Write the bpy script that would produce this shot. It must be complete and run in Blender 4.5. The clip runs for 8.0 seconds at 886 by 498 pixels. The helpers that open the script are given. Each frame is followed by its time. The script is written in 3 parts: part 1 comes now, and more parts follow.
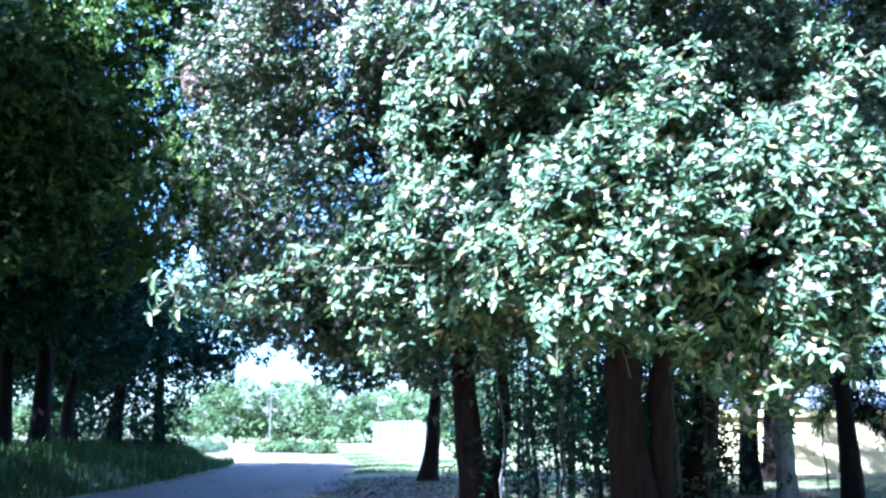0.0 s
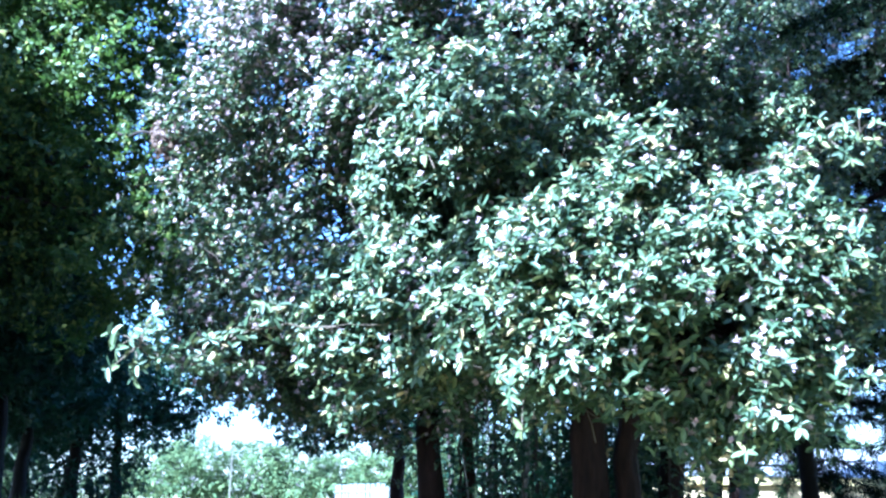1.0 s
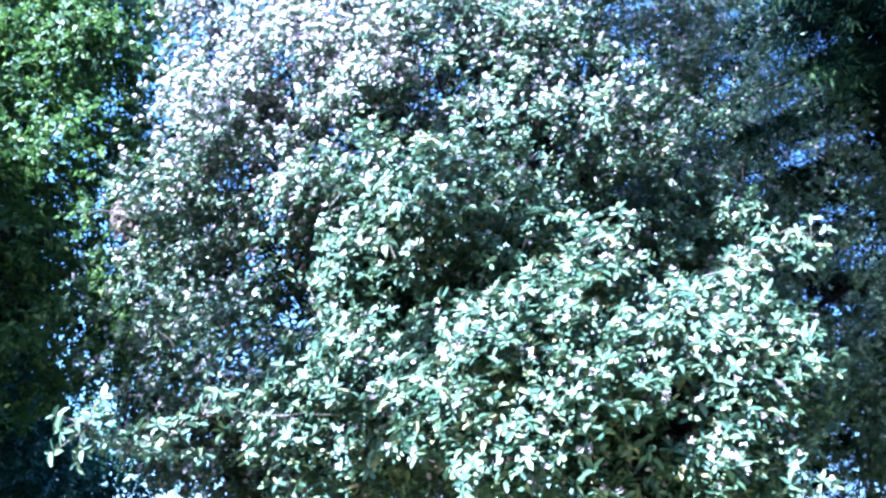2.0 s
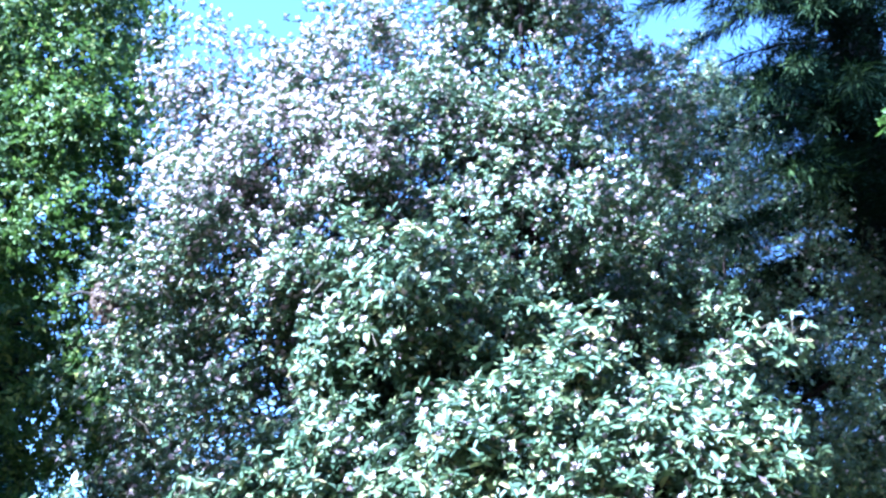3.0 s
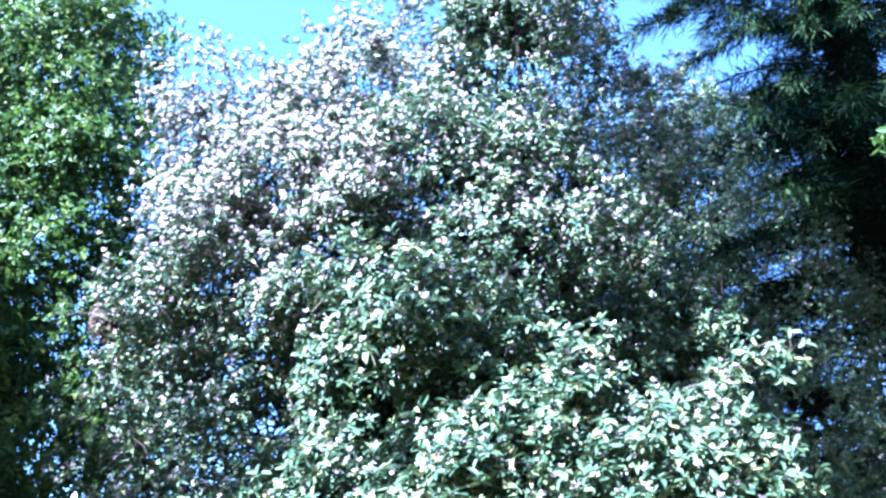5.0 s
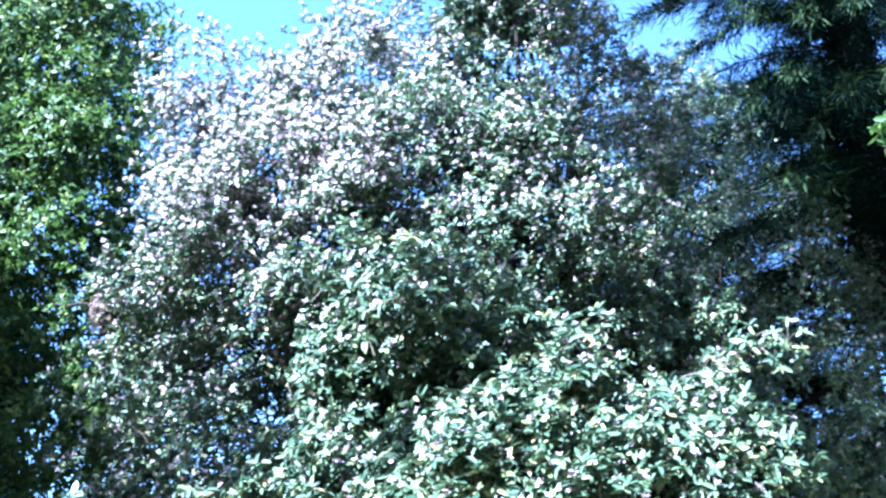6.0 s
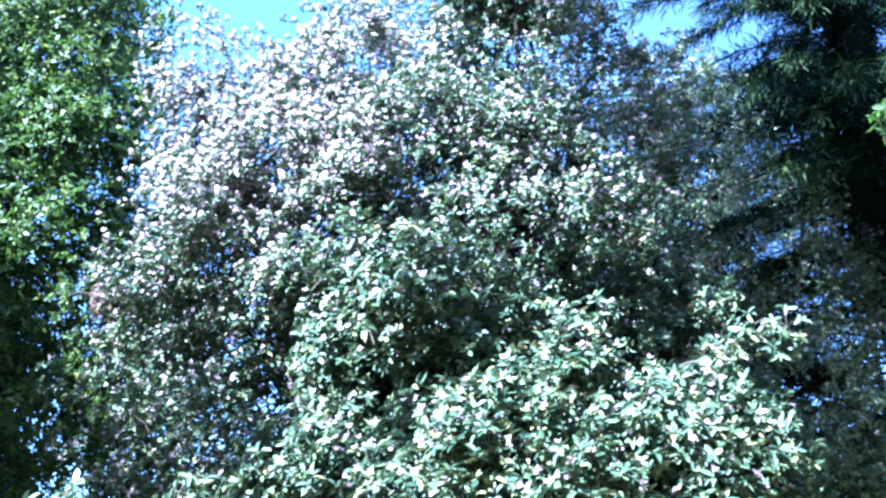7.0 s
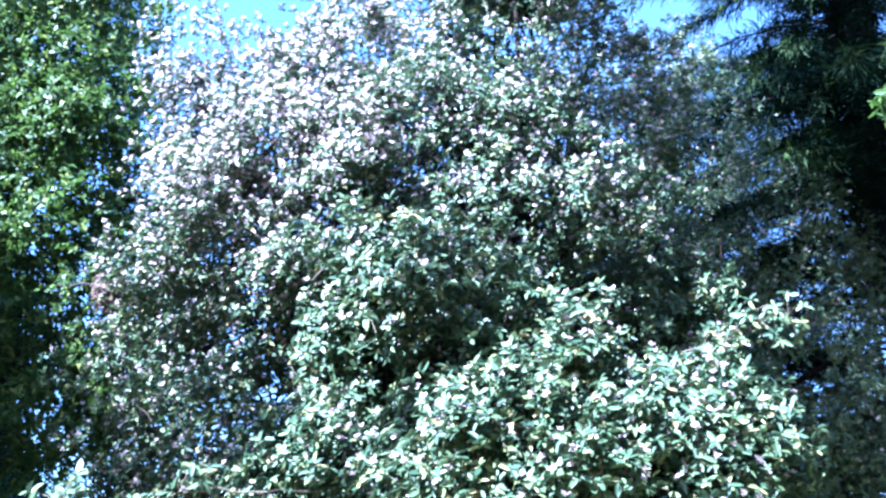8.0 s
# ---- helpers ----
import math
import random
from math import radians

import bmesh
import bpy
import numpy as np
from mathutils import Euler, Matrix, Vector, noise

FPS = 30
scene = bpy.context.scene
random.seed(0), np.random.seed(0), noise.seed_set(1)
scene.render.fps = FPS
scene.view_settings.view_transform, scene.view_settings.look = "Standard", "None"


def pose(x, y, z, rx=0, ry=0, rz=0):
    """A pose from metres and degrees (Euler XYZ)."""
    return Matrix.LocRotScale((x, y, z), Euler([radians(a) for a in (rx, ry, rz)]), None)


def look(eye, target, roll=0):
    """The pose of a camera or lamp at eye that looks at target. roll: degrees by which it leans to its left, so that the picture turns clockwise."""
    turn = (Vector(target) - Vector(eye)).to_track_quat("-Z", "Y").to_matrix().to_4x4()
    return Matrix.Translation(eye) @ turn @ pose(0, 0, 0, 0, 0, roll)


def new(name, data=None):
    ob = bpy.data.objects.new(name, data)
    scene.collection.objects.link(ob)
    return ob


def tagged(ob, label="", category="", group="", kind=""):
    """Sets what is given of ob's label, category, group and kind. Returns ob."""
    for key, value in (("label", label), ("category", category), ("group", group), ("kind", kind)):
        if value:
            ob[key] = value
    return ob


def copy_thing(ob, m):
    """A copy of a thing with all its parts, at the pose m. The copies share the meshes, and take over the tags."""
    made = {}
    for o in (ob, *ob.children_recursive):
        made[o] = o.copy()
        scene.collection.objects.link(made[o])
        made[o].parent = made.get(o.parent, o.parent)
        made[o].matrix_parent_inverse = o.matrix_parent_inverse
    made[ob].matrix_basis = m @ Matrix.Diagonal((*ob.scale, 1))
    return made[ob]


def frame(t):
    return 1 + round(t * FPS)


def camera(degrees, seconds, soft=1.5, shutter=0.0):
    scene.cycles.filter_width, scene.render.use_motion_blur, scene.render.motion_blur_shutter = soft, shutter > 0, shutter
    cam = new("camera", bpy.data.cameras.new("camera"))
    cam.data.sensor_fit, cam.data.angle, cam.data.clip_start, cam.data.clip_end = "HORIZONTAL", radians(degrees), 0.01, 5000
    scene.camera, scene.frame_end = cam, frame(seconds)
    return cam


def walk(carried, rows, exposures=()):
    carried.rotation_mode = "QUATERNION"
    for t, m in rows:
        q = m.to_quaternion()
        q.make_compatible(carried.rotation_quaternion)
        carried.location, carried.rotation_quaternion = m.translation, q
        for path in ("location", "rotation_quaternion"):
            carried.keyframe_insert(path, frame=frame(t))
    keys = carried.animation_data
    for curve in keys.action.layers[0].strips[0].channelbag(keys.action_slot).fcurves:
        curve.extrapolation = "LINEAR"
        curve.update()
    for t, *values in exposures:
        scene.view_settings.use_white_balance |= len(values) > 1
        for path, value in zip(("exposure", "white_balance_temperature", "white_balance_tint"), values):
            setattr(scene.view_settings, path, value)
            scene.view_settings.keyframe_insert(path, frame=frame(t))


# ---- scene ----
cam = camera(50.0, 8.0, soft=2.5)
PATH = [
    (0.0, -0.000, 0.000, 1.600, 10.90, 0.00, 0.00),
    (0.5, 0.002, 0.020, 1.584, 12.48, -0.33, -0.95),
    (1.0, 0.013, 0.037, 1.594, 14.61, -0.69, -2.12),
    (1.5, 0.009, 0.043, 1.616, 17.15, -1.28, -3.60),
    (2.0, 0.001, 0.020, 1.612, 20.05, -1.81, -5.08),
    (2.2, 0.003, 0.012, 1.616, 21.25, -1.88, -5.59),
    (3.3, -0.005, 0.036, 1.649, 26.46, -2.42, -6.51),
    (3.5, -0.007, 0.039, 1.654, 26.95, -2.37, -6.46),
    (4.0, -0.008, 0.026, 1.648, 27.12, -2.30, -6.45),
    (4.5, -0.010, 0.005, 1.626, 26.87, -2.23, -6.46),
    (6.0, 0.001, -0.052, 1.606, 25.88, -2.06, -6.43),
    (6.5, 0.015, -0.073, 1.578, 25.58, -1.96, -6.33),
    (7.0, 0.020, -0.075, 1.584, 25.25, -2.00, -6.34),
    (7.5, 0.009, -0.067, 1.584, 24.91, -1.77, -6.22),
    (8.0, 0.010, -0.062, 1.583, 24.58, -1.68, -6.17),
]
walk(cam, [(t, pose(x, y, z, 90 + p, r, w)) for t, x, y, z, p, r, w in PATH],
     exposures=[(0.0, 3.76, 4320.0, 12.0), (1.0, 3.73, 4230.0, 14.0), (2.0, 3.88, 4150.0, 16.0), (3.5, 3.72, 4340.0, 16.0), (8.0, 3.66, 4370.0, 17.0)])

# ---- daylight ----
SUN_AZ, SUN_EL = radians(-132), radians(40)   # clockwise from ahead (+y), and above the horizon
sun_way = Vector((math.sin(SUN_AZ) * math.cos(SUN_EL), math.cos(SUN_AZ) * math.cos(SUN_EL), math.sin(SUN_EL)))
world = bpy.data.worlds.new("sky")
scene.world = world
world.use_nodes = True
wn = world.node_tree.nodes
sky = wn.new("ShaderNodeTexSky")
sky.sky_type = "NISHITA"
sky.sun_disc = False
sky.sun_elevation = SUN_EL
sky.sun_rotation = SUN_AZ
sky.dust_density = 1.1
sky.ozone_density = 0.8
wn["Background"].inputs["Strength"].default_value = 0.054
world.node_tree.links.new(sky.outputs["Color"], wn["Background"].inputs["Color"])
sun_data = bpy.data.lights.new("sun", "SUN")
sun_data.energy = 5.0
sun_data.angle = radians(0.53)
sun_data.color = (1.0, 0.96, 0.88)
sun = new("sun", sun_data)
sun.matrix_world = look(sun_way * 60, (0, 0, 0))


# ---- materials ----
def material(name):
    m = bpy.data.materials.new(name)
    m.use_nodes = True
    nt = m.node_tree
    return m, nt, nt.nodes["Principled BSDF"], nt.nodes["Material Output"]


def ramp(nt, source, stops):
    r = nt.nodes.new("ShaderNodeValToRGB")
    while len(r.color_ramp.elements) < len(stops):
        r.color_ramp.elements.new(0.5)
    for e, (p, c) in zip(r.color_ramp.elements, stops):
        e.position, e.color = p, (*c, 1.0)
    nt.links.new(source, r.inputs["Fac"])
    return r.outputs["Color"]


def noise_tex(nt, scale, detail=5.0, rough=0.6, stretch=(1, 1, 1), world_space=True):
    tc = nt.nodes.new("ShaderNodeNewGeometry") if world_space else nt.nodes.new("ShaderNodeTexCoord")
    mp = nt.nodes.new("ShaderNodeMapping")
    mp.inputs["Scale"].default_value = stretch
    nt.links.new(tc.outputs["Position" if world_space else "Object"], mp.inputs["Vector"])
    n = nt.nodes.new("ShaderNodeTexNoise")
    n.inputs["Scale"].default_value = scale
    n.inputs["Detail"].default_value = detail
    n.inputs["Roughness"].default_value = rough
    nt.links.new(mp.outputs["Vector"], n.inputs["Vector"])
    return n.outputs["Fac"]


def mix_colour(nt, fac, a, b, mode="MIX"):
    m = nt.nodes.new("ShaderNodeMix")
    m.data_type, m.blend_type = "RGBA", mode
    for value, i in ((fac, 0), (a, 6), (b, 7)):
        if isinstance(value, bpy.types.NodeSocket):
            nt.links.new(value, m.inputs[i])
        else:
            m.inputs[i].default_value = value if i == 0 else (*value, 1.0)
    return m.outputs[2]


def bump(nt, bsdf, height, strength, distance):
    b = nt.nodes.new("ShaderNodeBump")
    b.inputs["Strength"].default_value = strength
    b.inputs["Distance"].default_value = distance
    nt.links.new(height, b.inputs["Height"])
    nt.links.new(b.outputs["Normal"], bsdf.inputs["Normal"])


def leaf_material(name, stops, rough=0.35, through_light=0.3, tint=(0.25, 0.42, 0.06), specular=0.5):
    """Leaves: each leaf its own green, slightly glossy, with light passing through."""
    m, nt, bsdf, out = material(name)
    g = nt.nodes.new("ShaderNodeNewGeometry")
    col = ramp(nt, g.outputs["Random Per Island"], stops)
    patch = noise_tex(nt, 0.55, 3.0)
    col = mix_colour(nt, ramp(nt, patch, [(0.35, (0, 0, 0)), (0.7, (0.55, 0.55, 0.55))]), col, tint)
    nt.links.new(col, bsdf.inputs["Base Color"])
    bsdf.inputs["Roughness"].default_value = rough
    bsdf.inputs["Specular IOR Level"].default_value = specular
    tr = nt.nodes.new("ShaderNodeBsdfTranslucent")
    nt.links.new(mix_colour(nt, 0.5, col, tint), tr.inputs["Color"])
    mx = nt.nodes.new("ShaderNodeMixShader")
    mx.inputs["Fac"].default_value = through_light
    nt.links.new(bsdf.outputs["BSDF"], mx.inputs[1])
    nt.links.new(tr.outputs["BSDF"], mx.inputs[2])
    nt.links.new(mx.outputs["Shader"], out.inputs["Surface"])
    return m


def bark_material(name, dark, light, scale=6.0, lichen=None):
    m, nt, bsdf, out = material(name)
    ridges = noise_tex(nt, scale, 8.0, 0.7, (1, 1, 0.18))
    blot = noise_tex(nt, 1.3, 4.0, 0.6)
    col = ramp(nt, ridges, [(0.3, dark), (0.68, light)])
    if lichen:
        col = mix_colour(nt, ramp(nt, blot, [(0.5, (0, 0, 0)), (0.62, (0.8, 0.8, 0.8))]), col, lichen)
    nt.links.new(col, bsdf.inputs["Base Color"])
    bsdf.inputs["Roughness"].default_value = 0.9
    bsdf.inputs["Specular IOR Level"].default_value = 0.15
    bump(nt, bsdf, ridges, 0.9, 0.04)
    return m


def ground_material():
    m, nt, bsdf, out = material("soil_and_turf")
    big = noise_tex(nt, 0.35, 4.0)
    fine = noise_tex(nt, 14.0, 8.0, 0.75)
    soil = ramp(nt, fine, [(0.3, (0.05, 0.035, 0.022)), (0.7, (0.19, 0.14, 0.09))])
    turf = ramp(nt, fine, [(0.3, (0.07, 0.10, 0.025)), (0.7, (0.24, 0.27, 0.08))])
    nt.links.new(mix_colour(nt, ramp(nt, big, [(0.4, (0, 0, 0)), (0.6, (1, 1, 1))]), soil, turf), bsdf.inputs["Base Color"])
    bsdf.inputs["Roughness"].default_value = 0.95
    bump(nt, bsdf, fine, 0.7, 0.05)
    return m


def road_material():
    m, nt, bsdf, out = material("gravel_road")
    big = noise_tex(nt, 0.5, 4.0, 0.6, (1, 0.25, 1))
    fine = noise_tex(nt, 40.0, 8.0, 0.8)
    c1 = ramp(nt, fine, [(0.3, (0.058, 0.040, 0.031)), (0.7, (0.115, 0.084, 0.064))])
    c2 = ramp(nt, fine, [(0.3, (0.085, 0.062, 0.048)), (0.7, (0.17, 0.13, 0.10))])
    nt.links.new(mix_colour(nt, big, c1, c2), bsdf.inputs["Base Color"])
    bsdf.inputs["Roughness"].default_value = 0.9
    bump(nt, bsdf, fine, 0.6, 0.02)
    return m


def plain_material(name, colour, rough=0.7, grime=0.12, scale=3.0, metal=0.0):
    m, nt, bsdf, out = material(name)
    n = noise_tex(nt, scale, 7.0, 0.65)
    worn = tuple(c * (1 - grime * 2) for c in colour)
    nt.links.new(ramp(nt, n, [(0.35, worn), (0.6, colour)]), bsdf.inputs["Base Color"])
    bsdf.inputs["Roughness"].default_value = rough
    bsdf.inputs["Metallic"].default_value = metal
    bump(nt, bsdf, n, 0.2, 0.01)
    return m


LEAF_MAIN = leaf_material("glossy_broad_leaf", [(0.0, (0.010, 0.026, 0.015)), (0.45, (0.044, 0.074, 0.034)), (0.8, (0.118, 0.155, 0.064)), (0.93, (0.20, 0.215, 0.075)), (1.0, (0.32, 0.23, 0.10))],
                          rough=0.46, through_light=0.17, tint=(0.066, 0.098, 0.044), specular=0.36)
# Greens kept under real leaf tones: the wood's deep shade is in the colour.
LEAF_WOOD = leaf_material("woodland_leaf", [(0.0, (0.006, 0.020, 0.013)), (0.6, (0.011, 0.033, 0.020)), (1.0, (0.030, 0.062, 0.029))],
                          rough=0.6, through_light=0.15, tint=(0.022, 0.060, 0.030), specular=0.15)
LEAF_LIGHT = leaf_material("light_leaf", [(0.0, (0.006, 0.018, 0.007)), (0.5, (0.020, 0.046, 0.012)), (0.8, (0.08, 0.12, 0.024)), (1.0, (0.24, 0.24, 0.05))],
                           rough=0.5, through_light=0.35, tint=(0.09, 0.15, 0.022), specular=0.3)
LEAF_FAR = leaf_material("distant_leaf", [(0.0, (0.026, 0.050, 0.020)), (0.6, (0.052, 0.088, 0.034)), (1.0, (0.11, 0.14, 0.05))],
                         rough=0.7, through_light=0.3, tint=(0.10, 0.13, 0.045), specular=0.15)
# Lighter needles for bough ends: sunlight on the outer sprays, put into the colour.
NEEDLE_TIP = leaf_material("cedar_lit_tip", [(0.0, (0.010, 0.020, 0.009)), (0.6, (0.024, 0.040, 0.015)), (1.0, (0.06, 0.08, 0.026))],
                           rough=0.6, through_light=0.2, tint=(0.05, 0.08, 0.02), specular=0.1)
# Needle green taken almost to black: the cedars' shade is put into the colour.
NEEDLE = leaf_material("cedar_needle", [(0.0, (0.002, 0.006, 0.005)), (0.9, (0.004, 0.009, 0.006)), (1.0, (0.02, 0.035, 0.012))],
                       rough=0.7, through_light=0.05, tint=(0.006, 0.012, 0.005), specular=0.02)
GRASS = leaf_material("grass_blade", [(0.0, (0.012, 0.038, 0.012)), (0.6, (0.028, 0.068, 0.018)), (1.0, (0.09, 0.12, 0.035))],
                      rough=0.7, through_light=0.3, tint=(0.08, 0.11, 0.03), specular=0.1)
PETAL = leaf_material("blossom_petal", [(0.0, (0.32, 0.19, 0.20)), (0.35, (0.41, 0.31, 0.30)), (1.0, (0.52, 0.43, 0.41))],
                      rough=0.6, through_light=0.35, tint=(0.68, 0.56, 0.57), specular=0.3)
DEAD_LEAF = leaf_material("dry_leaf", [(0.0, (0.026, 0.015, 0.010)), (0.6, (0.052, 0.031, 0.020)), (1.0, (0.14, 0.09, 0.05))],
                          rough=0.7, through_light=0.15, tint=(0.2, 0.12, 0.06))
# Brown bark with the gloom under the crowns worked into its colour.
BARK_MAIN = bark_material("shaded_brown_bark", (0.0022, 0.0014, 0.0012), (0.022, 0.0115, 0.0085), 9.0)
# Bark darkened to near black: shade on these trunks is put into the colour.
BARK_SHADED = bark_material("shaded_bark", (0.002, 0.0018, 0.0016), (0.008, 0.0065, 0.0055), 9.0)
BARK_DARK = bark_material("dark_bark", (0.012, 0.010, 0.009), (0.05, 0.04, 0.033), 7.0)
BARK_GREY = bark_material("grey_bark", (0.05, 0.048, 0.045), (0.16, 0.15, 0.14), 8.0, (0.22, 0.22, 0.20))
TWIG = bark_material("pale_twig", (0.07, 0.055, 0.04), (0.18, 0.145, 0.10), 14.0)
SOIL = ground_material()
ROAD = road_material()
WALL_PAINT = plain_material("cream_stucco", (0.52, 0.40, 0.20), 0.85, 0.06, 1.2)
FASCIA = plain_material("yellow_fascia", (0.62, 0.50, 0.20), 0.6, 0.12)
ROOF = plain_material("zinc_roof", (0.34, 0.35, 0.35), 0.55, 0.2, 1.5, 0.3)
WHITE_PAINT = plain_material("white_boards", (0.15, 0.165, 0.185), 0.6, 0.3)
STEEL = plain_material("galvanised_steel", (0.42, 0.43, 0.44), 0.45, 0.2, 5.0, 0.7)
POST_WOOD = plain_material("weathered_post", (0.13, 0.12, 0.09), 0.9, 0.25, 6.0)


# ---- mesh helpers ----
def mesh_from(name, verts, faces, mat, smooth=False):
    """verts (n, 3); faces (m, k), all with k corners."""
    me = bpy.data.meshes.new(name)
    verts, faces = np.asarray(verts, np.float32), np.asarray(faces, np.int32)
    n, k = faces.shape
    me.vertices.add(len(verts))
    me.vertices.foreach_set("co", verts.ravel())
    me.loops.add(n * k)
    me.loops.foreach_set("vertex_index", faces.ravel())
    me.polygons.add(n)
    me.polygons.foreach_set("loop_start", np.arange(0, n * k, k, dtype=np.int32))
    if smooth:
        me.polygons.foreach_set("use_smooth", np.ones(n, bool))
    me.materials.append(mat)
    me.update(calc_edges=True)
    me.validate()
    return me


def part(name, me, parent, label="", kind=""):
    ob = new(name, me)
    ob.parent = parent
    return tagged(ob, label=label, kind=kind)


def thing(name, at, label, category, group="", kind=""):
    ob = new(name)
    ob.location = at
    ob.empty_display_size = 0.3
    return tagged(ob, label, category, group, kind)


def unit(v):
    return v / np.maximum(np.linalg.norm(v, axis=-1, keepdims=True), 1e-9)


def tube(points, radii, sides=10, rough=0.0, rng=None):
    """A tapered tube through points; returns verts and quads."""
    p = np.asarray(points, float)
    r = np.asarray(radii, float)
    d = unit(np.gradient(p, axis=0))
    ref = np.where(np.abs(d[:, 2:3]) > 0.9, [[1.0, 0, 0]], [[0, 0, 1.0]])
    u = unit(np.cross(d, ref))
    w = np.cross(d, u)
    a = np.linspace(0, 2 * np.pi, sides, endpoint=False)
    rr = r[:, None] * np.ones((1, sides))
    if rough and rng is not None:
        lobes = 1 + rough * (np.sin(a * 3 + rng.uniform(0, 6)) * 0.6 + np.sin(a * 5 + rng.uniform(0, 6)) * 0.4)
        rr = rr * lobes[None] * (1 + rough * rng.normal(0, 0.35, rr.shape))
    v = p[:, None] + rr[..., None] * (np.cos(a)[None, :, None] * u[:, None] + np.sin(a)[None, :, None] * w[:, None])
    n = len(p)
    i, j = np.meshgrid(np.arange(n - 1), np.arange(sides), indexing="ij")
    k = (j + 1) % sides
    f = np.stack([i * sides + j, i * sides + k, (i + 1) * sides + k, (i + 1) * sides + j], -1).reshape(-1, 4)
    return v.reshape(-1, 3), f


def joined(pieces):
    vs, fs, base = [], [], 0
    for v, f in pieces:
        vs.append(v)
        fs.append(f + base)
        base += len(v)
    return np.concatenate(vs), np.concatenate(fs)


def bend(a, b, n, wobble, rng, sag=0.0):
    """A crooked line from a to b."""
    a, b = np.asarray(a, float), np.asarray(b, float)
    t = np.linspace(0, 1, n)[:, None]
    p = a + (b - a) * t
    off = rng.normal(0, wobble, (n, 3))
    off = np.cumsum(off, 0)
    off = off - off[:1] - t * (off[-1:] - off[:1])
    return p + off + np.array([0, 0, 1.0]) * (np.sin(t * np.pi) * sag)


LEAF_OVAL = np.array([(0, 0, 0), (0.32, -0.46, 0.10), (0.72, -0.42, 0.06), (1, 0, -0.10), (0.72, 0.42, 0.06), (0.32, 0.46, 0.10)])
OVAL_FACES = np.array([(0, 1, 2, 3), (0, 3, 4, 5)])
LEAF_KITE = np.array([(0, 0, 0), (0.45, -0.5, 0.08), (1, 0, -0.06), (0.45, 0.5, 0.08)])
KITE_FACES = np.array([(0, 1, 2, 3)])


def leaves(at, way, normal, length, width, oval, rng):
    """One leaf at each place, along way, facing normal."""
    way = unit(way)
    side = unit(np.cross(normal, way))
    up = np.cross(way, side)
    form, face = (LEAF_OVAL, OVAL_FACES) if oval else (LEAF_KITE, KITE_FACES)
    n, k = len(at), len(form)
    L, W = np.broadcast_to(length, n)[:, None, None], np.broadcast_to(width, n)[:, None, None]
    curl = rng.uniform(-0.4, 2.2, n)[:, None, None]
    v = (at[:, None] + way[:, None] * form[None, :, 0:1] * L + side[:, None] * form[None, :, 1:2] * W
         + up[:, None] * form[None, :, 2:3] * L * curl)
    f = face[None] + (np.arange(n) * k)[:, None, None]
    return v.reshape(-1, 3), f.reshape(-1, 4)


def rosettes(at, axis, each, length, ratio, oval, rng, low=-0.35, high=0.8):
    """Whorls of leaves spread round their axis, as at the tips of twigs."""
    axis = unit(axis)
    ref = unit(rng.normal(size=axis.shape))
    u = unit(np.cross(axis, ref))
    w = np.cross(axis, u)
    n = len(at)
    ang = (np.arange(each)[None] / each + rng.uniform(0, 1, (n, 1))) * 2 * np.pi + rng.normal(0, 0.25, (n, each))
    el = rng.uniform(low, high, (n, each))
    out = np.cos(ang)[..., None] * u[:, None] + np.sin(ang)[..., None] * w[:, None]
    way = np.cos(el)[..., None] * out + np.sin(el)[..., None] * axis[:, None]
    nor = np.cos(el)[..., None] * axis[:, None] - np.sin(el)[..., None] * out + rng.normal(0, 0.36, (n, each, 3))
    length = np.broadcast_to(np.reshape(length, (-1, 1)), (n, 1))
    L = (length * rng.uniform(0.65, 1.25, (n, each))).ravel()
    start = (at[:, None] + axis[:, None] * rng.uniform(-0.5, 0.2, (n, each, 1)) * length[..., None] * 0.6).reshape(-1, 3)
    return leaves(start, way.reshape(-1, 3), nor.reshape(-1, 3), L, L * ratio, oval, rng)


def crown_points(lobes, density, rng, gap=0.0, gap_size=1.2, shell=0.35, rough=0.28):
    """Places and outward directions spread over a crown's lobes: (x, y, z, rx, ry, rz). density: per square metre of lobe."""
    lobes = np.asarray(lobes, float)
    ps, ns = [], []
    for i, l in enumerate(lobes):
        c, r = l[:3], l[3:]
        area = 4 * np.pi * (((r[0] * r[1]) ** 1.6 + (r[0] * r[2]) ** 1.6 + (r[1] * r[2]) ** 1.6) / 3) ** (1 / 1.6)
        n = max(8, int(area * density))
        d = unit(rng.normal(size=(n, 3)))
        bumps = (np.sin(d @ rng.normal(0, 4, (3, 5)) + rng.uniform(0, 6, 5))).mean(1)
        rad = (1 - shell * rng.uniform(0, 1, n) ** 1.7) * (1 + rough * bumps)
        p = c + d * r * rad[:, None]
        keep = np.ones(n, bool)
        for j, o in enumerate(lobes):
            if j != i:
                keep &= (((p - o[:3]) / o[3:]) ** 2).sum(1) > 0.5
        if gap:
            q = p / gap_size
            f = np.zeros(n)
            for s in range(4):
                k = np.random.RandomState(31 + s).normal(0, 1.6, 3)
                f += np.sin(q @ k + s * 1.7)
            keep &= f / 4 + rng.normal(0, 0.15, n) > gap
        ps.append(p[keep])
        ns.append(unit(d / r)[keep])
    return np.concatenate(ps), np.concatenate(ns)


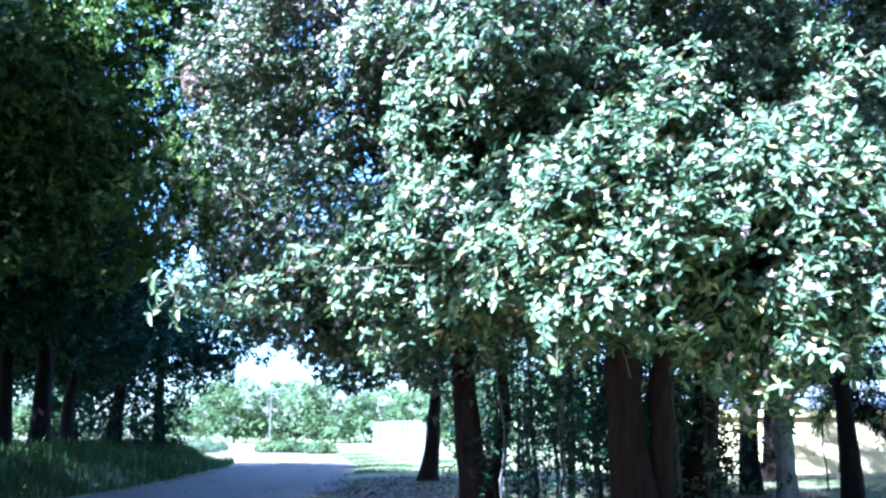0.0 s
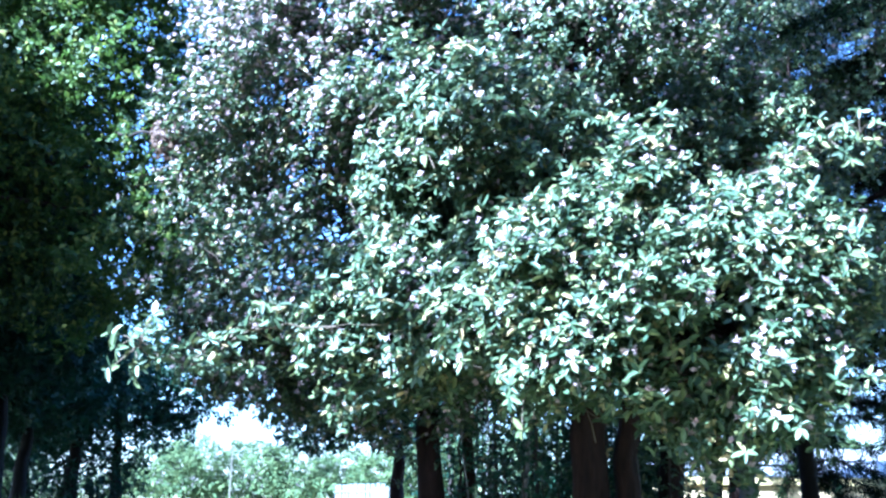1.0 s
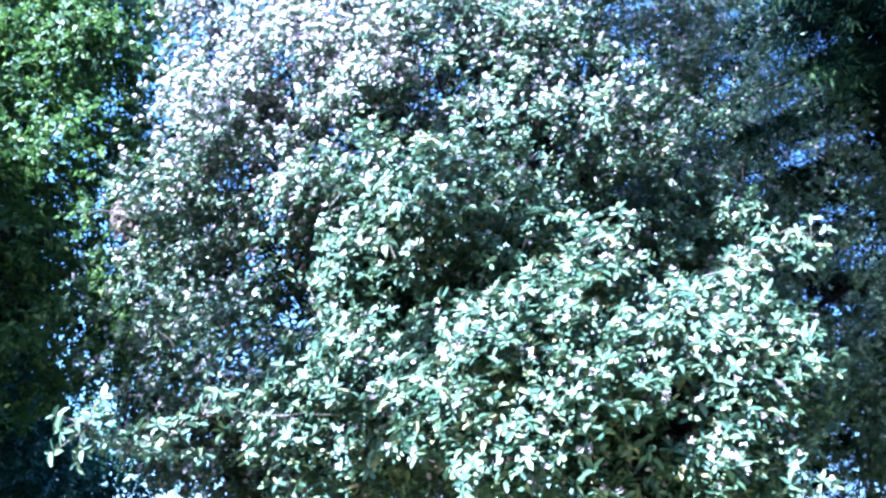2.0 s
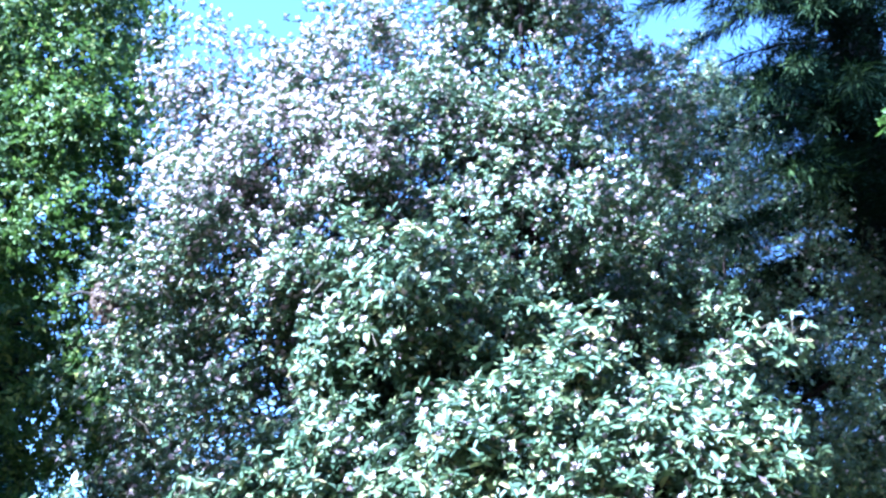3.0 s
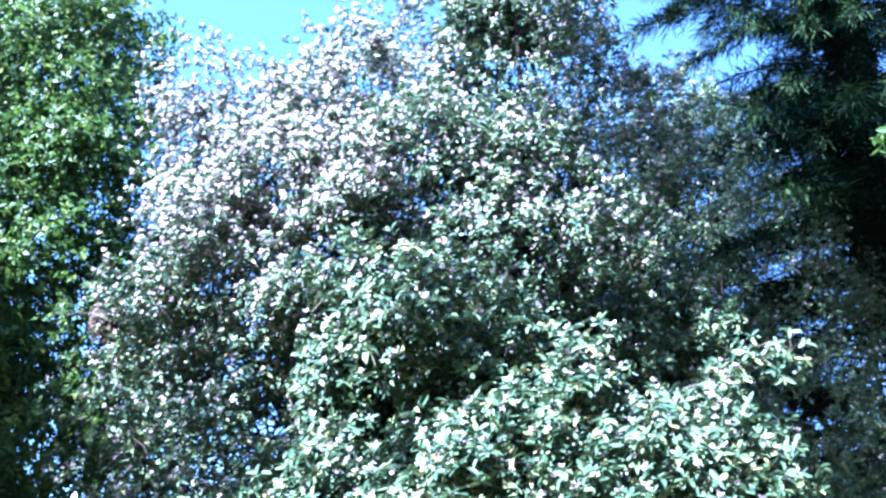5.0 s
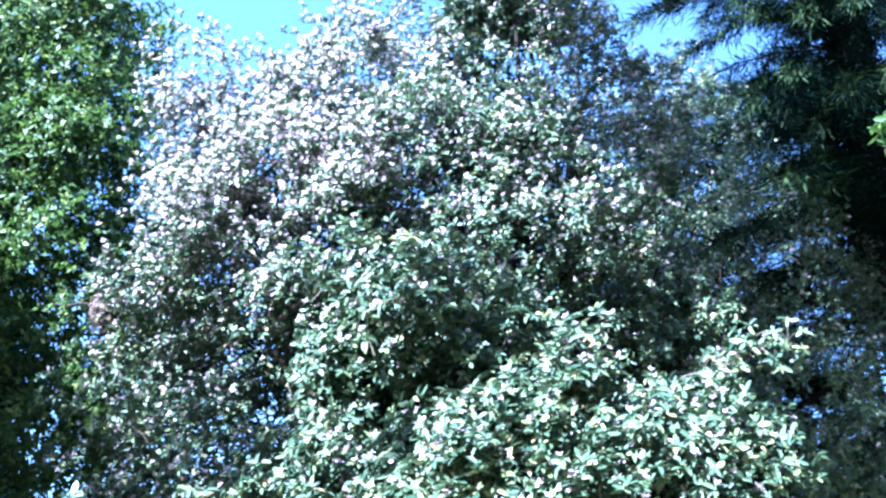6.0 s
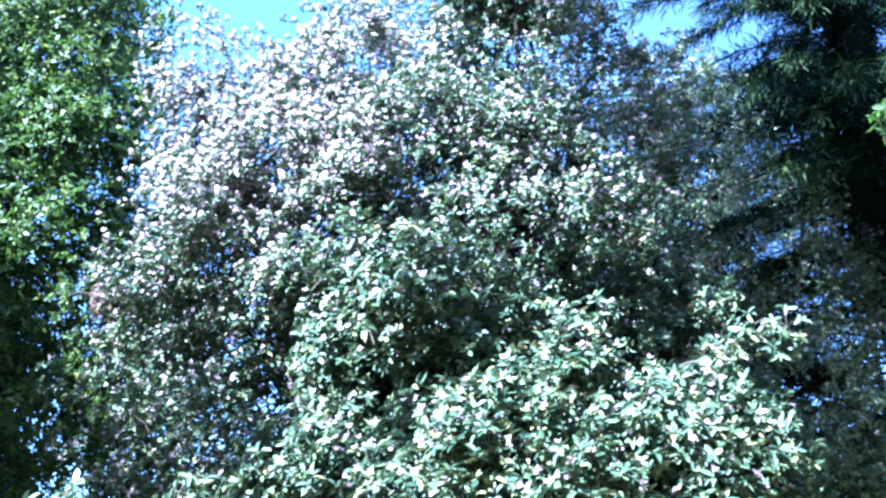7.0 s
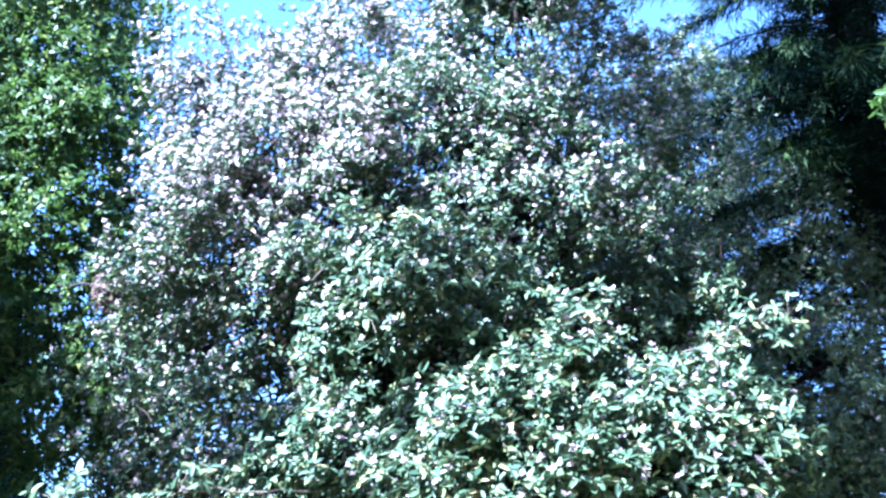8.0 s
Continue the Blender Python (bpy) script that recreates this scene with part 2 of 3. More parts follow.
def small_lobes(lobes, count, size, rng):
    """Extra clumps sitting on the surface of large lobes."""
    out = []
    for l in lobes:
        l = np.asarray(l, float)
        for _ in range(count):
            d = unit(rng.normal(size=3))
            s = size * rng.uniform(0.6, 1.3)
            out.append((*(l[:3] + d * l[3:] * 0.92), s, s, s * 0.8))
    return out


def limbs(tree, trunk_top, trunk_mid, lobes, radius, bark, rng, forks=4):
    """A limb from the trunk into each lobe, with forks running out to its surface."""
    for i, l in enumerate(lobes):
        l = np.asarray(l, float)
        start = trunk_mid + (trunk_top - trunk_mid) * rng.uniform(0.0, 1.0)
        main = bend(start, l[:3], 9, 0.10, rng, 0.25)
        r0 = radius * rng.uniform(0.7, 1.0)
        pieces = [tube(main, np.linspace(r0, r0 * 0.4, 9), 7)]
        for _ in range(forks):
            k = rng.randint(4, 9)
            d = unit(rng.normal(size=3) + np.array([0, -0.2, 0.2]))
            end = l[:3] + d * l[3:] * 0.72
            pieces.append(tube(bend(main[k], end, 9, 0.09, rng, 0.2), np.linspace(r0 * 0.3, r0 * 0.05, 9), 5))
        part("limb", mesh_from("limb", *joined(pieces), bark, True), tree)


# ---- ground and road ----
def road_left(y):
    return -8.9 - 0.0025 * np.maximum(0, y - 24) ** 2


def smooth(a, b, x):
    t = np.clip((x - a) / (b - a), 0, 1)
    return t * t * (3 - 2 * t)


def height(x, y):
    x, y = np.asarray(x, float), np.asarray(y, float)
    left = road_left(y)
    bank = 0.95 * smooth(0.2, 2.6, left - x) * (1 - smooth(42, 58, y))
    verge = 0.10 * smooth(0.0, 1.2, x - left - 5.7)
    lumps = 0.05 * np.sin(x * 0.9 + 1.3 * np.sin(y * 0.31)) * np.sin(y * 0.7 + 0.8)
    return bank + verge + lumps * (1 - smooth(0, 0.8, x - left) * (1 - smooth(5.0, 6.2, x - left)))


def ground():
    ys = np.concatenate([[-1500, -400, -120, -50], np.arange(-24, 100, 0.7), [110, 130, 160, 220, 350, 700, 1600]])
    xs = np.concatenate([[-1600, -500, -160, -80, -55], np.arange(-40, 40, 0.6), [55, 80, 160, 500, 1600]])
    X, Y = np.meshgrid(xs, ys)
    Z = height(X, Y)
    left = road_left(Y)
    on_road = (X > left + 0.25) & (X < left + 5.45) & (Y < 95)
    Z = np.where(on_road, -0.06, Z)
    n, m = X.shape
    i, j = np.meshgrid(np.arange(n - 1), np.arange(m - 1), indexing="ij")
    f = np.stack([i * m + j, i * m + j + 1, (i + 1) * m + j + 1, (i + 1) * m + j], -1).reshape(-1, 4)
    ob = new("ground", mesh_from("ground", np.stack([X, Y, Z], -1).reshape(-1, 3), f, SOIL, True))
    tagged(ob, "uneven earth and turf with a low bank beside the road", "ground", kind="structure")


def road():
    ys = np.arange(-40, 120, 1.0)
    us = np.linspace(-0.15, 1.15, 22)
    U, Y = np.meshgrid(us, ys)
    X = road_left(Y) + 5.7 * U + 0.12 * np.sin(Y * 1.7 + U * 3) * (np.abs(U - 0.5) > 0.45)
    Z = 0.03 * (1 - (2 * U - 1) ** 2) + 0.012 - 0.03 * np.exp(-((np.abs(U - 0.5) - 0.2) / 0.07) ** 2)
    n, m = X.shape
    i, j = np.meshgrid(np.arange(n - 1), np.arange(m - 1), indexing="ij")
    f = np.stack([i * m + j, i * m + j + 1, (i + 1) * m + j + 1, (i + 1) * m + j], -1).reshape(-1, 4)
    ob = new("road", mesh_from("road", np.stack([X, Y, Z], -1).reshape(-1, 3), f, ROAD, True))
    tagged(ob, "pale gravel road with worn wheel tracks", "road", kind="structure")


ground()
road()


def grass(name, x, y, tall, rng, label, lean=0.35):
    """Blades of grass rooted at x, y."""
    n = len(x)
    z = height(x, y) - 0.02
    at = np.stack([x, y, z], 1)
    ang = rng.uniform(0, 2 * np.pi, n)
    out = np.stack([np.cos(ang), np.sin(ang), np.zeros(n)], 1)
    h = tall * rng.uniform(0.35, 1.2, n) * (0.75 + 0.45 * np.sin(x * 1.9 + 2 * np.sin(y * 0.8)) * np.sin(y * 1.3 + 1.1))
    tip = at + out * (h * lean * rng.uniform(0.2, 1.6, n))[:, None] + np.array([0, 0, 1.0]) * h[:, None]
    mid = (at + tip) / 2 + np.array([0, 0, 1.0]) * (h * 0.12)[:, None]
    side = np.stack([-np.sin(ang), np.cos(ang), np.zeros(n)], 1) * (h * 0.02 + 0.006)[:, None]
    v = np.stack([at - side, at + side, mid + side * 0.8, mid - side * 0.8, tip + side * 0.1, tip - side * 0.1], 1).reshape(-1, 3)
    f = (np.array([(0, 1, 2, 3), (3, 2, 4, 5)])[None] + (np.arange(n) * 6)[:, None, None]).reshape(-1, 4)
    ob = new(name, mesh_from(name, v, f, GRASS))
    return tagged(ob, label, "grass", kind="stuff")


rng = np.random.RandomState(5)
gy = rng.uniform(14, 50, 30000)
gx = road_left(gy) - 0.1 - np.abs(rng.normal(0, 1, 30000)) * 4.5
grass("bank_grass", gx, gy, 0.46, rng, "tall unmown green grass on the roadside bank")
gy = rng.uniform(36, 70, 18000)
gx = road_left(gy) + 5.9 + np.abs(rng.normal(0, 1, 18000)) * 4.0
grass("verge_grass", gx, gy, 0.13, rng, "short sunlit grass on the road verge")
gy = rng.uniform(19, 38, 17000)
gx = rng.uniform(5, 24, 17000)
grass("lawn_grass", gx, gy, 0.10, rng, "short lawn grass in front of the low house")


# ---- the three large flowering trees ----
def ripple(p, size, seed):
    """Smooth noise of about that wavelength, -1 to 1, at places in the world."""
    r = np.random.RandomState(seed)
    return np.sin((p / size) @ r.normal(0, 3.2, (3, 9)) + r.uniform(0, 6.28, 9)).mean(1) * 2.2


def sprays_over(lobes, density, rng, shell=0.4, gap=-0.5, gap_size=0.6, rough=0.5, each=6, spread=0.17):
    """Whorls gathered on twigs all over a ragged crown: places and outward directions. density: twigs per square metre."""
    lobes = np.asarray(lobes, float)
    ps, ns = [], []
    for i, l in enumerate(lobes):
        c, r = l[:3], l[3:]
        area = 4 * np.pi * (((r[0] * r[1]) ** 1.6 + (r[0] * r[2]) ** 1.6 + (r[1] * r[2]) ** 1.6) / 3) ** (1 / 1.6)
        n = max(8, int(area * density))
        d = unit(rng.normal(size=(n, 3)))
        p = c + d * r * (1.06 - shell * rng.uniform(0, 1, n) ** 1.4)[:, None]
        p += d * (rough * (ripple(p, 2.6, 5) + 0.6 * ripple(p, 1.0, 6)))[:, None]
        keep = ripple(p, gap_size, 7) + rng.normal(0, 0.25, n) > gap
        for j, o in enumerate(lobes):
            if j != i:
                keep &= (((p - o[:3]) / o[3:]) ** 2).sum(1) > 0.42
        ps.append(p[keep])
        ns.append(unit(d / r)[keep])
    p, a = np.concatenate(ps), np.concatenate(ns)
    count = rng.randint(max(1, each - 3), each + 4, len(p))
    twig = unit(a + rng.normal(0, 0.6, a.shape))
    k = np.repeat(np.arange(len(p)), count)
    along = rng.uniform(-1.6, 1.0, (len(k), 1)) * spread
    return p[k] + twig[k] * along + rng.normal(0, spread * 0.62, (len(k), 3)), a[k]


def flowering_tree(x, y, label, big, stems, density, seed, inner=(), sprays=(), blossoms=900, leaf=0.13, gap=-0.2, to_sun=0.8, small=8, open_top=99.0, oval=True, lift=0.5):
    """An evergreen with glossy leaves in whorls; lobes and sprays are in world metres."""
    rng = np.random.RandomState(seed)
    o = np.array([x, y, 0.0])
    tree = thing("flowering_tree", (x, y, 0), label, "tree", "flowering trees")
    place, axis = sprays_over(big + small_lobes(big, small, 0.75, rng), density, rng, gap=gap, gap_size=0.5)
    axis = unit(axis * 0.5 + np.array([0, 0, lift]) + np.array(sun_way) * to_sun + rng.normal(0, 0.42, axis.shape))
    keep = (place[:, 1] < y + 0.8) | (rng.uniform(0, 1, len(place)) < 0.2)          # thinner on the shaded far side
    keep &= rng.uniform(0, 1, len(place)) < np.clip(1 - 0.14 * (place[:, 2] - open_top), 0.4, 1)          # the sky shows through the top
    keep &= (place[:, 1] < y + 0.3) | (place[:, 2] < open_top) | (rng.uniform(0, 1, len(place)) < 0.3)
    keep &= (place[:, 0] > -0.8) | (np.abs(place[:, 2] - 5.5) > 0.8) | (rng.uniform(0, 1, len(place)) < 0.55)          # and through the skirt
    place, axis = place[keep], axis[keep]
    outer, within = len(place), 0
    if inner:                                                                # leaves of the shaded inside
        p2, a2 = sprays_over(inner, density * 0.8, rng, shell=0.9, gap=-0.9, spread=0.24)
        within = len(p2)
        place, axis = np.vstack([place, p2]), np.vstack([axis, unit(a2 * 0.4 + np.array([0, 0, 0.5]) + rng.normal(0, 0.5, a2.shape))])
    # leafy sprays that reach out of the crown
    twig_bits = []
    for a, b, n in sprays:
        line = bend(a, b, 10, 0.09, rng, 0.12)
        twig_bits.append(tube(line, np.linspace(0.014, 0.004, 10), 5))
        for _ in range(n):
            q = line[rng.randint(3, 10)]
            d = unit(rng.normal(size=3) + np.array([0, -0.2, 0.3]))
            tip = q + d * rng.uniform(0.1, 0.4)
            twig_bits.append(tube(np.array([q, (q + tip) / 2 + rng.normal(0, 0.02, 3), tip]), [0.008, 0.006, 0.004], 3))
            place = np.vstack([place, tip])
            axis = np.vstack([axis, unit(d * 0.7 + np.array(sun_way) * 0.9)])
    size = leaf * (1 - 0.24 * np.clip((place[:, 2] - 6.0) / 3.0, 0, 1))          # smaller leaves on the high, sunny shoots
    inside = np.zeros(len(place), bool)
    inside[outer:outer + within] = True
    v, f = joined([rosettes(place[~inside], axis[~inside], 6, size[~inside], 0.41, oval, rng, -0.6, 0.65), rosettes(place[inside], axis[inside], 5, leaf * 1.1, 0.55, False, rng, -0.55, 0.75)])
    crown = part("foliage", mesh_from("foliage", v - o, f, LEAF_MAIN), tree, "whorls of glossy oval leaves", "stuff")
    chance = np.where((place[:outer, 2] < 7.6) & (place[:outer, 0] < 0.6) & (place[:outer, 1] > 12.5), 0.2, 1.0 + 1.5 * (place[:outer, 2] > 8.0))       # few flowers on the shaded skirt, extra above 8 m to brighten the sunlit crown
    pick = rng.choice(outer, blossoms, replace=False, p=chance / chance.sum())
    pv, pf = rosettes(place[pick] + axis[pick] * 0.06, axis[pick], 8, 0.058, 0.75, False, rng, 0.0, 1.3)
    part("blossom", mesh_from("blossom", pv - o, pf, PETAL), crown, "pale pink flower heads", "stuff")
    for k in rng.choice(len(place), 1600, replace=False):
        a = place[k]
        b = a - axis[k] * rng.uniform(0.15, 0.45) + rng.normal(0, 0.12, 3)
        twig_bits.append(tube(np.array([b, (a + b) / 2 + rng.normal(0, 0.03, 3), a]), [0.007, 0.005, 0.003], 3))
    v, f = joined(twig_bits)
    part("twig", mesh_from("twig", v - o, f, TWIG), tree, "", "stuff")
    top = mid = None
    for foot, head, r0, r1 in stems:
        line = bend(foot, head, 14, 0.05, rng)
        rad = np.linspace(r0, r1, 14) + r0 * 0.5 * np.exp(-np.arange(14) * 0.9)
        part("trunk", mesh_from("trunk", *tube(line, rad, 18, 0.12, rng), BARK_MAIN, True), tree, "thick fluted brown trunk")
        if top is None:
            top, mid = line[-1], line[5]
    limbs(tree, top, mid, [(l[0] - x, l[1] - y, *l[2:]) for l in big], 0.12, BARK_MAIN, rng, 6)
    return tree


flowering_tree(2.85, 14.6, "large evergreen tree with glossy leaves and pale pink blossom", [
    (2.0, 15.3, 13.2, 2.9, 2.5, 2.9), (1.6, 13.8, 8.9, 2.6, 2.0, 2.2), (3.6, 15.4, 10.4, 2.0, 1.8, 2.2), (4.0, 14.4, 12.2, 1.5, 1.4, 1.6), (2.9, 15.0, 14.0, 1.2, 1.1, 1.2), (4.3, 14.4, 6.6, 2.0, 1.6, 2.0),
    (2.3, 10.6, 4.3, 1.9, 1.2, 0.9), (2.3, 9.9, 3.6, 1.6, 1.0, 0.65), (3.6, 10.9, 3.95, 1.2, 1.0, 0.75),
    (1.3, 10.5, 3.45, 0.75, 0.7, 0.55), (0.15, 11.7, 3.65, 0.45, 0.4, 0.4), (2.5, 9.6, 2.95, 1.15, 0.5, 0.36), (3.6, 10.2, 3.3, 0.9, 0.55, 0.4), (2.6, 14.4, 14.5, 1.3, 1.0, 1.2), (0.9, 12.4, 6.2, 1.2, 1.1, 1.1), (2.8, 12.2, 4.7, 1.9, 1.3, 1.0)],
    [((0, 0, -0.1), (-0.2, -0.2, 6.5), 0.31, 0.16), ((0.40, 0.1, -0.1), (0.85, 0.2, 5.8), 0.2, 0.12)],
    17, 11, inner=[(2.2, 15.4, 11.0, 1.9, 0.8, 2.6), (2.5, 15.0, 14.4, 1.5, 0.7, 1.5), (2.6, 15.6, 7.6, 2.4, 1.2, 2.4), (2.8, 14.6, 4.8, 2.4, 1.4, 1.3)],
    sprays=[((4.2, 11.6, 3.7), (5.2, 10.7, 3.35), 34), ((4.6, 11.8, 3.6), (4.9, 10.2, 3.3), 26), ((3.7, 11.6, 5.3), (5.7, 11.2, 6.15), 44),
            ((2.0, 10.0, 3.0), (1.0, 9.3, 2.6), 16), ((1.5, 10.6, 3.0), (1.2, 10.0, 2.55), 24), ((0.8, 11.2, 3.4), (-0.9, 10.3, 3.35), 0), ((-0.8, 10.35, 3.38), (-2.65, 9.45, 3.0), 52),
            ((2.8, 10.6, 3.0), (2.6, 10.2, 2.7), 20), ((3.8, 11.0, 3.2), (3.7, 10.6, 3.0), 20), ((4.4, 12.0, 3.6), (4.5, 11.6, 3.0), 20)], blossoms=8000, leaf=0.138, gap=-0.17, open_top=9.6)
flowering_tree(0.6, 17.0, "spreading evergreen tree with glossy leaves and scattered blossom", [
    (-1.8, 14.6, 9.9, 1.6, 1.7, 1.7), (0.1, 15.0, 11.5, 2.3, 2.0, 2.5), (-2.1, 14.4, 7.4, 1.2, 1.3, 1.7), (-0.7, 13.6, 7.8, 2.0, 1.6, 2.0),
    (-0.6, 13.8, 5.2, 0.7, 0.6, 0.7), (-2.5, 14.6, 11.4, 0.9, 0.9, 0.9), (-0.2, 13.0, 8.7, 0.9, 0.7, 0.9), (-1.9, 15.6, 5.7, 1.8, 1.6, 1.5), (-1.1, 16.0, 4.1, 1.5, 1.5, 1.4), (-2.6, 16.2, 4.3, 0.8, 0.8, 0.6), (0.2, 16.6, 4.2, 1.8, 1.6, 1.4)],
    [((0, 0, -0.1), (-0.4, -0.6, 6.0), 0.26, 0.14), ((0.28, 0.3, -0.1), (0.5, 0.4, 5.0), 0.12, 0.08)],
    14, 12, inner=[(0.2, 15.8, 6.6, 1.8, 1.0, 1.6), (-0.5, 16.2, 8.0, 1.5, 0.8, 1.2)],
    sprays=[((-2.6, 13.4, 4.6), (-3.3, 12.9, 4.75), 3), ((-3.0, 14.4, 6.2), (-4.2, 13.9, 6.1), 10)], blossoms=15000, leaf=0.125, to_sun=1.1, open_top=8.4)
flowering_tree(4.7, 18.6, "tall evergreen tree with small glossy leaves before the cedars", [
    # the lobe at (4.2, 21.2, 6.0) is hidden, added to shade a cedar trunk
    (6.3, 17.6, 12.9, 2.7, 1.9, 2.6), (9.1, 18.7, 10.2, 2.3, 2.0, 2.5), (9.0, 18.2, 7.0, 2.0, 1.8, 2.4), (6.2, 18.4, 8.8, 2.8, 2.0, 2.8), (7.4, 17.6, 5.6, 1.5, 1.4, 1.3), (4.2, 21.2, 6.0, 2.2, 1.6, 1.6), (10.9, 18.4, 8.4, 1.6, 1.5, 2.6), (10.4, 18.4, 10.9, 0.9, 0.9, 1.2), (10.5, 18.2, 4.9, 1.1, 1.0, 1.2)],
    [((0, 0, -0.1), (1.2, -0.2, 7.5), 0.24, 0.14)],
    11, 13, inner=[(6.4, 19.6, 10.4, 3.0, 1.0, 3.0), (9.9, 19.4, 6.8, 2.2, 1.0, 2.4)], blossoms=900, leaf=0.105, gap=-0.3, to_sun=0.5, oval=False, lift=0.0)


# ---- other broad-leaved trees ----
def broadleaf_tree(name, x, y, trunk_h, trunk_r, lobes, density, leaf, each, leaf_mat, bark, seed, label, group="", lean=(0, 0), bow=0.0, gap=-0.3, gap_size=1.1, small=5, small_size=0.9, oval=False, ratio=0.5, inner=0, rough=0.28):
    rng = np.random.RandomState(seed)
    z = float(height(x, y))
    tree = thing(name, (x, y, z), label, "tree", group)
    top = np.array([lean[0], lean[1], trunk_h])
    line = bend((0, 0, -0.15), top, 14, 0.045, rng)
    line[:, 0] += bow * np.sin(np.linspace(0, np.pi, 14))
    rad = trunk_r * (1 - 0.6 * np.linspace(0, 1, 14)) + trunk_r * 0.5 * np.exp(-np.arange(14) * 1.1)
    part("trunk", mesh_from("trunk", *tube(line, rad, 14, 0.07, rng), bark, True), tree)
    if lobes:
        alls = list(lobes) + small_lobes(lobes, small, small_size, rng)
        place, axis = crown_points(alls, density, rng, gap=gap, gap_size=gap_size, rough=rough)
        axis = unit(axis + np.array([0, 0, 0.4]) + rng.normal(0, 0.5, axis.shape))
        if inner:
            p2, a2 = crown_points([(*l[:3], *(np.array(l[3:]) * 0.7)) for l in lobes], inner, rng, shell=0.6)
            place, axis = np.vstack([place, p2]), np.vstack([axis, unit(a2 + rng.normal(0, 0.7, a2.shape))])
        v, f = rosettes(place, axis, each, leaf, ratio, oval, rng, -0.6, 0.9)
        part("foliage", mesh_from("foliage", v, f, leaf_mat), tree, "", "stuff")
        limbs(tree, top, top * 0.55, lobes, trunk_r * 0.4, bark, rng, 4)
    return tree


def oak_lobes(h, w, base, rng, n=7):
    out = [(0, 0, (h + base) / 2, w * 0.6, w * 0.6, (h - base) * 0.5)]
    for i in range(n):
        a = i / n * 6.28 + rng.uniform(-0.4, 0.4)
        z = base + (h - base) * rng.uniform(0.15, 0.8)
        out.append((math.cos(a) * w * 0.55, math.sin(a) * w * 0.55, z, w * 0.45, w * 0.45, (h - base) * 0.22))
    return out


rng = np.random.RandomState(21)
# the dark wood beside the road
for i, (x, y, h, w, base, r) in enumerate([
        (-13.2, 29.0, 10.0, 4.6, 2.9, 0.26), (-12.6, 32.5, 8.0, 3.4, 2.6, 0.25), (-13.2, 34.5, 7.4, 3.2, 2.2, 0.26),
        (-12.7, 37.5, 10.0, 5.2, 1.7, 0.27), (-12.1, 41.0, 8.4, 5.0, 0.9, 0.26), (-11.6, 23.5, 15.5, 4.2, 4.5, 0.24), (-11.7, 28.0, 13.5, 3.8, 3.6, 0.28),
        (-17.0, 27.0, 11.0, 4.6, 2.5, 0.28), (-18.0, 34.0, 10.0, 4.6, 2.5, 0.28), (-19.0, 42.0, 8.5, 4.6, 2.2, 0.26),
        # these two are out of view, added to shade the leafy tree and bank
        (-15.0, 21.5, 14.5, 4.8, 1.3, 0.3), (-15.6, 15.2, 20.5, 5.4, 1.3, 0.32)]):
    broadleaf_tree("woodland_tree", x, y, h * 0.6, r, oak_lobes(h, w, base, rng), 10, 0.27, 4, LEAF_WOOD, BARK_SHADED, 100 + i,
                   "tall dark broad-leaved tree, in the roadside wood or added out of view", "trees of the roadside wood", gap=(0.16 if i != 5 else 0.0) if i < 7 else -0.4, gap_size=2.8, inner=5 if i < 7 else 0)
broadleaf_tree("leafy_tree", -10.6, 20.2, 11.0, 0.24,
               [(2.1, -0.2, 15.0, 2.3, 2.2, 3.6), (-1.0, 0.4, 16.0, 2.8, 2.6, 4.5), (3.1, 0, 11.0, 2.4, 2.2, 2.6), (0.2, -0.5, 9.0, 2.4, 2.0, 2.6),
                (3.6, 0.4, 8.0, 2.2, 2.0, 2.0), (5.3, 0.6, 10.2, 1.8, 1.7, 2.4), (5.2, 0.8, 6.6, 1.8, 1.6, 1.8), (3.0, 0.2, 14.4, 2.2, 2.0, 3.2), (-1.6, 0.9, 7.4, 2.6, 1.8, 2.6), (1.6, 1.2, 6.0, 2.4, 1.4, 2.0)],
               30, 0.165, 5, LEAF_LIGHT, BARK_DARK, 140, "tall tree with light yellow-green leaves beside the road", gap=-0.22, gap_size=1.2, inner=30, small=14, small_size=1.0, rough=0.8)
dead_at = bpy.data.objects["leafy_tree"]
dr = np.random.RandomState(141)
for at, size in (((5.84, -2.6, 7.65), (0.36, 0.3, 0.5)), ((5.3, -0.9, 13.3), (0.22, 0.22, 0.42))):
    dp, da = crown_points([(*at, *size)], 260, dr, shell=0.9)
    part("dead_spray", mesh_from("dead_spray", *rosettes(dp, da, 4, 0.11, 0.4, False, dr, -1.2, 0.4), DEAD_LEAF), dead_at, "hanging clump of withered brown leaves", "stuff")
    part("limb", mesh_from("limb", *tube(bend((at[0] - 1.4, at[1] + 1.1, at[2] + 0.5), at, 8, 0.05, dr), np.linspace(0.05, 0.015, 8), 6), BARK_DARK, True), dead_at)
# a young tree whose outer leaves hang beside the cedar
broadleaf_tree("young_tree", 7.5, 8.6, 7.0, 0.06, [(-1.3, 0.0, 7.8, 0.36, 0.36, 0.27), (0.3, 0.2, 7.9, 0.7, 0.6, 0.5)],
               16, 0.17, 5, LEAF_LIGHT, BARK_GREY, 160, "slender young tree with yellow-green leaves", small=2, small_size=0.2, oval=True, ratio=0.42)
